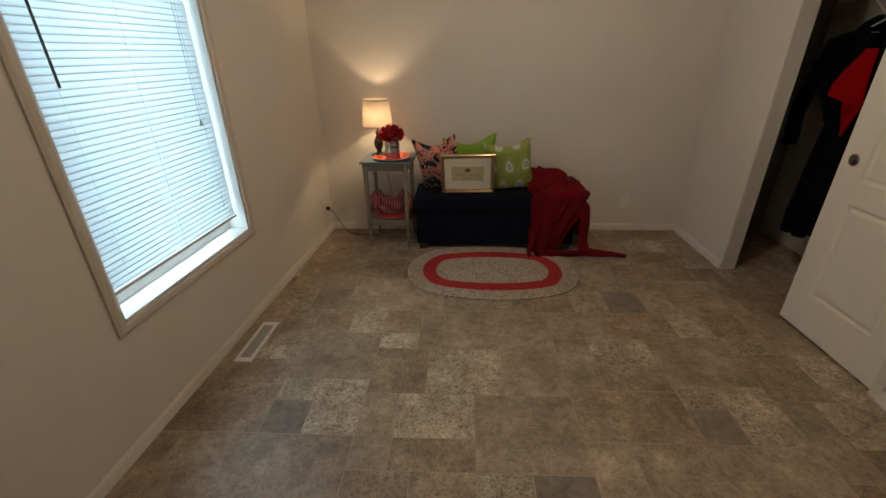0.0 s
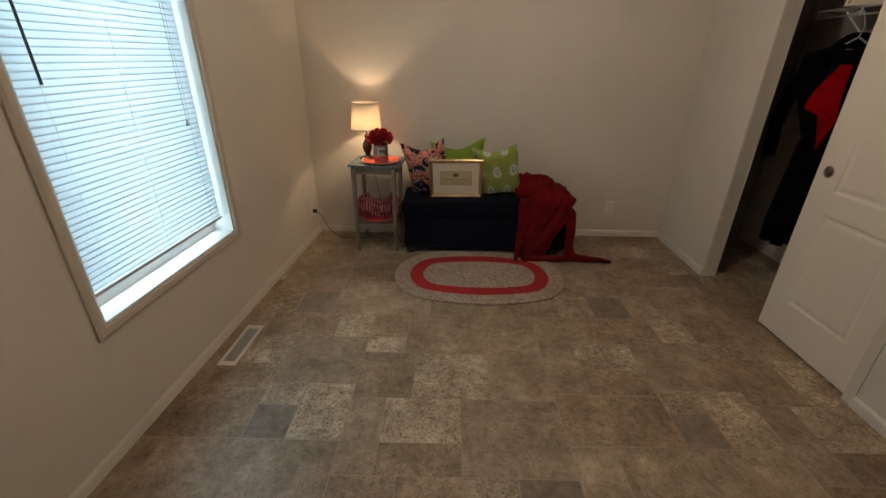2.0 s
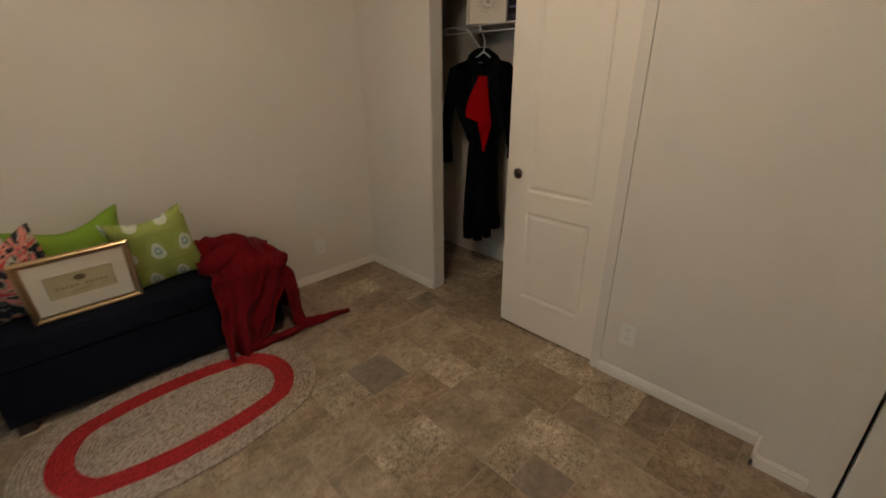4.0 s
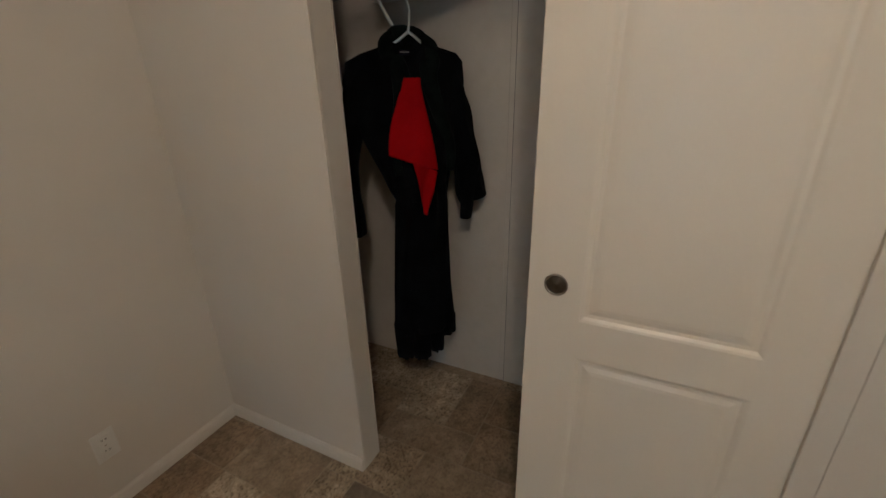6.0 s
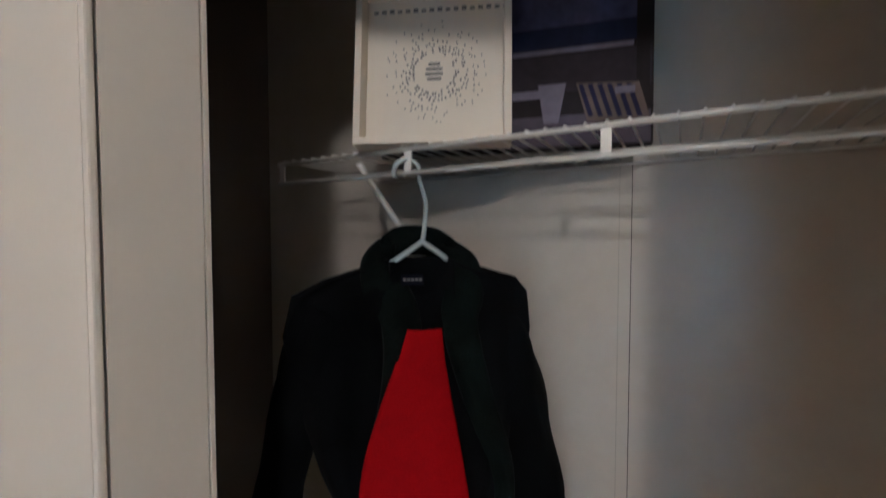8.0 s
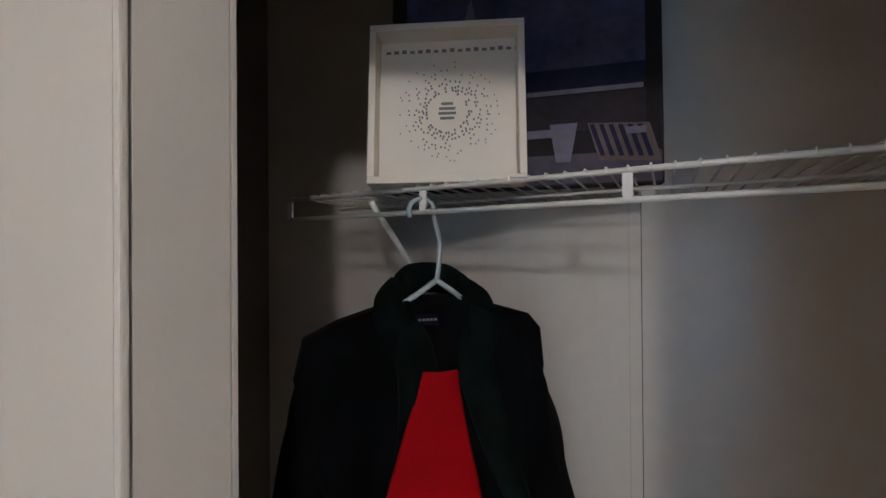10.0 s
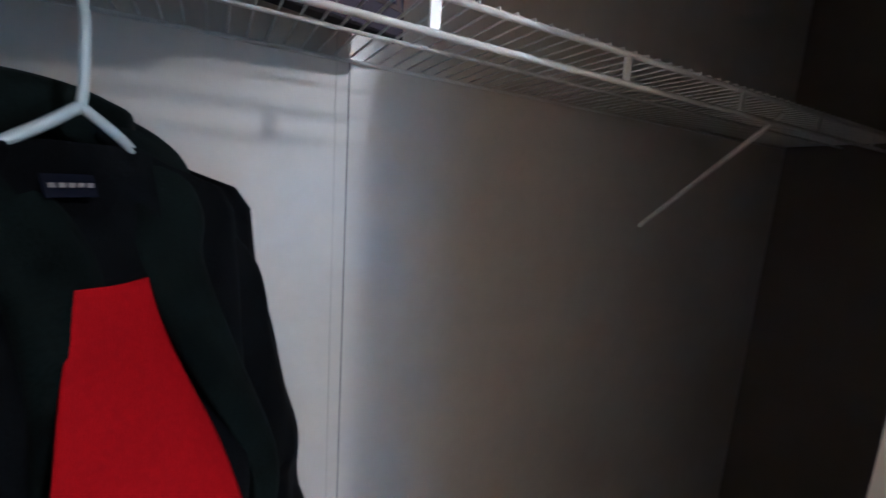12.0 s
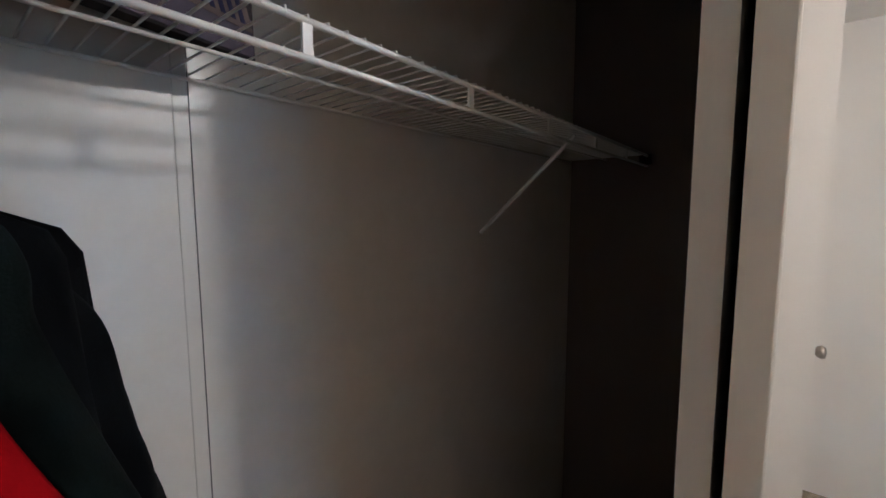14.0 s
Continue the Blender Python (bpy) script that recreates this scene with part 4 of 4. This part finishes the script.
for i in range(17):
    x = 0.022 + i * 0.0138
    part("letter_bar", boxes((x, x + 0.008, TD - 0.0090, TD - 0.0078, TH - 0.033, TH - 0.0285 + 0.001 * (i % 3))), INKGREY, tray)

PA, PB, PZ = Vector((3.482, 3.362, 0)), Vector((3.594, 2.904, 0)), 0.54
pic = thing("canvas_picture", "dark seaside canvas picture leaning on the closet wall", "picture", pose(PA.x, PA.y, ZT + 0.007, 0, 0, math.degrees(math.atan2(PB.y - PA.y, PB.x - PA.x))) @ pose(0, 0, 0, -2, 0, 0))
PW = (PB - PA).length


def paint(name, c, sp=0.25):
    return plain(name, c, 0.8, spread=sp, fine=60, coarse=9, relief=0.05, spec=0.15)


NIGHT, SEA, CLOUD, DECK, LILAC, STRIPEB = paint("print_dark", (0.022, 0.018, 0.020)), paint("print_sea", (0.020, 0.024, 0.060)), paint("print_cloud", (0.075, 0.073, 0.14), 0.45), paint("print_deck", (0.034, 0.028, 0.036)), paint("print_lilac", (0.18, 0.165, 0.22)), paint("print_navy", (0.022, 0.022, 0.060))
FLOORP = paint("print_floor", (0.085, 0.072, 0.095))
TAN = paint("print_tan", (0.13, 0.10, 0.09))
part("canvas", boxes((0, PW, 0.0, 0.022, 0, PZ), bevel=0.002), NIGHT, pic, "dark canvas")


def painted(name, mat, x0, x1, z0, z1, lift=0.0, label=""):
    return part(name, boxes((x0, x1, -0.0012 - lift, 0.0005 - lift, z0, z1)), mat, pic, label)


painted("painted_sky", CLOUD, 0.03, PW - 0.026, 0.205, PZ - 0.03, label="cloudy painted sky")
painted("painted_sea", SEA, 0.03, PW - 0.026, 0.170, 0.204, label="dark painted sea")
painted("painted_sill", LILAC, 0.03, PW - 0.030, 0.160, 0.168)
painted("painted_wall", DECK, 0.02, PW - 0.004, 0.095, 0.158)
painted("painted_bench", LILAC, 0.17, PW - 0.14, 0.086, 0.100, 0.0006)
painted("painted_floor", FLOORP, 0.02, PW - 0.004, 0.004, 0.055)
painted("painted_post", NIGHT, PW - 0.026, PW - 0.006, 0.055, PZ - 0.02, 0.0006)
tow = sheet(lambda u, v: (PW - 0.180 + u * (0.046 - 0.022 * v) + 0.010 * v, -0.0032, 0.108 - 0.066 * v), 4, 6, 0.0006)
part("painted_towel", tow, LILAC, pic, "pale painted towel")
seat = sheet(lambda u, v: (PW - 0.118 + u * 0.096 + v * 0.018, -0.0030, 0.106 - 0.064 * v - 0.006 * u), 4, 4, 0.0006)
part("painted_lounger", seat, TAN, pic, "painted deck lounger")
for i in range(6):
    part("painted_stripe", sheet(lambda u, v, i=i: (PW - 0.115 + 0.0148 * i + u * 0.0075 + v * 0.017, -0.0042, 0.103 - 0.054 * v - 0.001 * i), 2, 4, 0.0005), STRIPEB, pic)
part("painted_sail", sheet(lambda u, v: (0.128 + 0.042 * u * (1 - v) + 0.026 * v, -0.0022, 0.270 + 0.085 * v), 2, 4, 0.0005), LILAC, pic, "pale painted sail")
painted("painted_pillow", LILAC, PW - 0.058, PW - 0.028, 0.083, 0.094, 0.0044)

# ---- hanger and robe ----
RO, RU = Vector((3.460, 3.268, 0)), Vector((0.665, -0.747, 0)).normalized()
RW = Vector((RU.y, -RU.x, 0))


def robe(s, n, z):
    """Across the hanger, out towards the room, up."""
    lean = max(0.0, min(1.0, (1.376 - z) / 0.276))
    return RO + RU * (0.96 * s) + RW * (n + 0.075 * max(0.0, 1 - (s / 0.22) ** 2) * lean * lean * (3 - 2 * lean)) + Vector((0, 0, 1.42 - 0.9 * (1.376 - z)))


hanger = thing("clothes_hanger", "pale plastic clothes hanger hooked on the shelf's lip", "hanger", pose(0, 0, 0))
hc = Vector((XF, 3.252, ZL - 0.002))
hook = [hc + RU * (0.021 * math.cos(a)) + Vector((0, 0, 0.003 + 0.021 * math.sin(a))) for a in (radians(d) for d in range(205, -26, -15))]
hook += [robe(0.013, 0.030, 1.612), robe(0.013, 0.028, 1.59), robe(0.011, 0.027, 1.558), robe(0.008, 0.026, 1.536)]
part("hook", tube([hook[0]] + curve(hook[1:], 4), 0.0040, 8), HANGER, hanger, smooth=True)
for s in (-1, 1):
    part("arm", tube(curve([robe(0.008, 0.026, 1.537), robe(0.008 + s * 0.045, 0.018, 1.503), robe(s * 0.13, -0.028, 1.435)], 5), 0.0047, 8), HANGER, hanger, smooth=True)

gown = thing("robe_outfit", "black velour robe with red scarf and dark trousers on hanger", "robe", pose(0, 0, 0))


def body_ring(z, s0, s1, front, back, seed, wob=0.008, n=56):
    pts = []
    for k in range(n):
        a = 2 * math.pi * k / n
        c, s = math.cos(a), math.sin(a)
        depth = front if s > 0 else back
        x = (s0 + s1) / 2 + (s1 - s0) / 2 * math.copysign(abs(c) ** 0.8, c)
        f = wob * (math.sin(7 * a + seed) + 0.6 * math.sin(13 * a + 2.1 * seed + z * 9)) + 0.6 * wob * noise.noise(Vector((c * 3, s * 3, z * 5 + seed)))
        pts.append(robe(x, depth * math.copysign(abs(s) ** 0.9, s) + f, z))
    return pts


def smooth_rows(rows, steps):
    """Rows of equal length, eased from one to the next."""
    out = []
    for a, b in zip(rows, rows[1:]):
        for k in range(steps):
            t = k / steps
            t = t * t * (3 - 2 * t) * 0.5 + t * 0.5
            out.append([p + (q - p) * t for p, q in zip(a, b)])
    return out + [rows[-1]]


# jacket: neck, shoulders, chest, waist
rows = [(1.505, -0.055, 0.072, 0.022, 0.030), (1.490, -0.090, 0.110, 0.026, 0.040), (1.465, -0.165, 0.190, 0.030, 0.046), (1.435, -0.220, 0.214, 0.034, 0.050), (1.36, -0.236, 0.220, 0.042, 0.055),
        (1.25, -0.214, 0.206, 0.046, 0.055), (1.12, -0.172, 0.172, 0.044, 0.050), (1.02, -0.128, 0.148, 0.042, 0.045), (0.94, -0.098, 0.134, 0.040, 0.040), (0.90, -0.078, 0.126, 0.036, 0.036)]
part("jacket", loft(smooth_rows([body_ring(z, a, b, f, k, 1.3) for z, a, b, f, k in rows], 4)), ROBE, gown, "black velour body", True)


def limb(path, radii, flat, seed, name, label):
    pts = curve([robe(*p) for p in path], 7)
    n = len(pts)
    rad = [radii[0] + (radii[1] - radii[0]) * (i / (n - 1)) for i in range(n)]
    rings = []
    for i, p in enumerate(pts):
        d = (pts[min(i + 1, n - 1)] - pts[max(i - 1, 0)]).normalized()
        side = (RU - d * RU.dot(d)).normalized()
        up = d.cross(side)
        ringp = []
        for k in range(20):
            a = 2 * math.pi * k / 20
            f = 1 + 0.10 * math.sin(3 * a + i * 0.55 + seed) + 0.08 * math.sin(5 * a - i * 0.4)
            ringp.append(p + (side * math.cos(a) + up * math.sin(a) * flat) * rad[i] * f)
        rings.append(ringp)
    return part(name, loft(rings), ROBE, gown, label, True)


limb([(-0.155, 0.0, 1.405), (-0.190, 0.002, 1.33), (-0.228, 0.006, 1.16), (-0.248, 0.010, 0.97), (-0.242, 0.012, 0.748)], (0.040, 0.038), 0.85, 0.4, "sleeve", "long black sleeve")
limb([(0.140, 0.0, 1.405), (0.174, 0.005, 1.32), (0.204, 0.012, 1.16), (0.233, 0.012, 1.00), (0.260, 0.010, 0.868)], (0.040, 0.060), 0.7, 2.0, "sleeve", "long black sleeve with a wide cuff")
limb([(0.232, 0.03, 1.02), (0.226, 0.035, 0.91), (0.216, 0.035, 0.782)], (0.040, 0.022), 0.7, 1.0, "cuff_tie", "hanging cuff end")

# trousers under the jacket
rows = [(0.965, -0.070, 0.130, 0.042, 0.040), (0.88, -0.085, 0.132, 0.050, 0.045), (0.70, -0.098, 0.135, 0.046, 0.045), (0.50, -0.110, 0.145, 0.042, 0.045), (0.34, -0.118, 0.158, 0.040, 0.045), (0.26, -0.122, 0.165, 0.042, 0.046)]
part("trousers", loft(smooth_rows([body_ring(z, a, b, f, k, 4.2, 0.010) for z, a, b, f, k in rows], 4)), ROBE, gown, "dark navy trousers", True)
for s0, s1, z1 in ((-0.123, -0.045, 0.128), (-0.050, 0.035, 0.114), (0.030, 0.100, 0.140), (0.085, 0.166, 0.212)):
    r = [body_ring(z, s0 * (1 - e) + (s0 + 0.006) * e, s1, 0.034, 0.038, s0 * 30, 0.006, 24) for z, e in ((0.30, 0), (0.24, 0.3), (z1, 1))]
    part("hem", loft(smooth_rows(r, 3)), ROBE, gown, smooth=True)

# lapels and stand collar
for pts, wid in (([(-0.052, -0.020, 1.530), (-0.068, 0.006, 1.500), (-0.058, 0.030, 1.45), (-0.032, 0.044, 1.385), (-0.040, 0.054, 1.28), (-0.076, 0.056, 1.14), (-0.070, 0.050, 1.02)], (0.018, 0.030, 0.038, 0.034, 0.028, 0.022, 0.014)),
                 ([(0.060, -0.020, 1.527), (0.084, 0.006, 1.495), (0.084, 0.030, 1.44), (0.072, 0.044, 1.38), (0.094, 0.054, 1.26), (0.132, 0.054, 1.13), (0.136, 0.050, 1.02)], (0.018, 0.030, 0.036, 0.032, 0.026, 0.020, 0.014))):
    line = curve([robe(*p) for p in pts], 7)
    n = len(line)
    wl = [w.x for w in curve([(w, 0, 0) for w in wid], 7)]
    rings = []
    for i, p in enumerate(line):
        d = (line[min(i + 1, n - 1)] - line[max(i - 1, 0)]).normalized()
        across = (RU - d * RU.dot(d)).normalized()
        out = across.cross(d)
        if out.dot(RW) < 0:
            out = -out
        rings.append([p + across * (wl[i] * math.cos(a)) + out * (0.011 * math.sin(a) + 0.003 * math.sin(3 * a + i * 0.3)) for a in (2 * math.pi * k / 14 for k in range(14))])
    part("lapel", loft(rings), ROBE2, gown, "dark green velour lapel", True)
coll = curve([robe(-0.056, -0.006, 1.520), robe(-0.034, -0.036, 1.534), robe(0.006, -0.044, 1.538), robe(0.046, -0.036, 1.532), robe(0.068, -0.006, 1.514)], 6)
rings = []
for i, p in enumerate(coll):
    out = (p - robe(0.01, 0, p.z))
    out.z = 0
    out.normalize()
    rings.append([p + out * (0.010 * math.cos(a)) + Vector((0, 0, 0.028 * math.sin(a))) for a in (2 * math.pi * k / 12 for k in range(12))])
part("collar", loft(rings), ROBE2, gown, "raised back collar", True)
part("inner_back", sheet(lambda u, v: robe(-0.052 + 0.118 * u, 0.026 + 0.022 * v - 0.03 * math.sin(math.pi * u) * (1 - v), 1.500 - 0.13 * v), 12, 10, 0.003), ROBE, gown, smooth=True)
lab = part("label_tag", sheet(lambda u, v: robe(-0.032 + 0.040 * u, 0.050 - 0.016 * math.sin(math.pi * (0.25 + 0.4 * u)) + 0.005 * v, 1.476 - 0.020 * v), 6, 3, 0.001), NAVY, gown, "small dark woven label")
for i in range(5):
    part("letter_bar", sheet(lambda u, v, i=i: robe(-0.028 + 0.0068 * i + 0.005 * u, 0.0535 - 0.016 * math.sin(math.pi * 0.45) + 0.004, 1.4690 - 0.0040 * v), 1, 1, 0.0006), INKGREY, lab)


# red scarf hung down the front, its lower corner folded over
def scarf_point(u, v):
    k = v
    left = -0.022 - 0.084 * math.sin(min(1, k / 0.95) * math.pi / 2) ** 1.2
    right = 0.036 + 0.034 * min(1, k * 1.05) ** 1.5
    z0 = 1.376 - 0.275 * k - 0.066 * k * u
    s = left + (right - left) * u
    return robe(s, 0.052 + 0.024 * min(1, 2.2 * k) + 0.006 * math.sin(math.pi * u) + 0.005 * math.sin(9 * u + 3 * k) * k, z0)


part("scarf", sheet(scarf_point, 24, 36, 0.004), SCARLET, gown, "plain red scarf", True)


def scarf_tip(u, v):
    s0, s1 = -0.026 + 0.044 * v, 0.068 - 0.042 * v
    return robe(s0 + (s1 - s0) * u, 0.080 + 0.010 * math.sin(6 * u + 5 * v) - 0.02 * v, 1.085 - 0.055 * u * (1 - v) - 0.230 * v)


part("scarf_corner", sheet(scarf_tip, 16, 24, 0.004), SCARLET, gown, "folded red corner", True)

# ---- floor pieces ----
# the sheet's printed pattern repeats every 1.84 by 1.33 m: x0, x1, y0, y1 of each piece
PATTERN = {
    "cream": [(0.29, 0.47, 1.95, 2.09), (0.47, 0.70, 1.765, 2.09), (0.86, 1.20, 1.76, 2.005), (0.70, 0.91, 2.33, 2.465), (0.975, 1.345, 2.005, 2.33), (1.82, 2.13, 2.225, 2.44), (1.20, 1.41, 1.36, 1.61), (0.50, 0.70, 2.46, 2.69)],
    "tan": [(1.20, 1.64, 1.61, 2.005), (1.345, 1.64, 2.005, 2.37), (0.91, 1.345, 2.33, 2.69), (1.345, 1.64, 2.37, 2.69), (0.40, 0.70, 1.36, 1.765), (1.82, 2.24, 1.36, 1.765), (0.29, 0.70, 2.09, 2.46), (1.64, 1.93, 2.44, 2.69), (1.64, 1.82, 1.36, 1.76), (0.70, 0.86, 1.61, 2.005), (1.64, 1.82, 2.05, 2.44)],
    "brown": [(1.64, 2.13, 1.765, 2.05), (0.86, 1.20, 1.61, 1.76), (0.70, 0.975, 2.005, 2.33), (1.82, 2.13, 2.05, 2.225), (0.70, 0.91, 2.465, 2.69), (0.70, 0.95, 1.36, 1.61), (0.95, 1.20, 1.36, 1.61), (0.29, 0.50, 2.46, 2.69), (1.93, 2.13, 2.44, 2.69)],
    "grey": [(0.29, 0.47, 1.765, 1.95), (1.41, 1.64, 1.36, 1.61)],
}
ground = bpy.data.objects["floor"]
shapes = {}
for band in (-1, 0, 1):
    for column in range(-2, 3):
        for kind, pieces in PATTERN.items():
            for x0, x1, y0, y1 in pieces:
                # pieces are cut off under the walls
                x, y = max(x0 + column * 1.84 + band * 0.63, -0.30), max(y0 + band * 1.33, 0.30)
                w, d = round(min(x1 + column * 1.84 + band * 0.63, 3.76) - x, 3), round(min(y1 + band * 1.33, 4.06) - y, 3)
                if w < 0.01 or d < 0.01:
                    continue
                if (w, d, kind) not in shapes:
                    g, e = 0.0014, 0.0016
                    lo = [(g, g), (w - g, g), (w - g, d - g), (g, d - g)]
                    hi = [(g + e, g + e), (w - g - e, g + e), (w - g - e, d - g - e), (g + e, d - g - e)]
                    shapes[w, d, kind] = mesh("tile", loft([[(p, q, -0.003) for p, q in lo], [(p, q, -0.0009) for p, q in lo], [(p, q, 0.0) for p, q in hi]]), TILES[kind])
                o = new("tile", shapes[w, d, kind])
                o.parent, o.matrix_basis = ground, pose(x, y, 0)
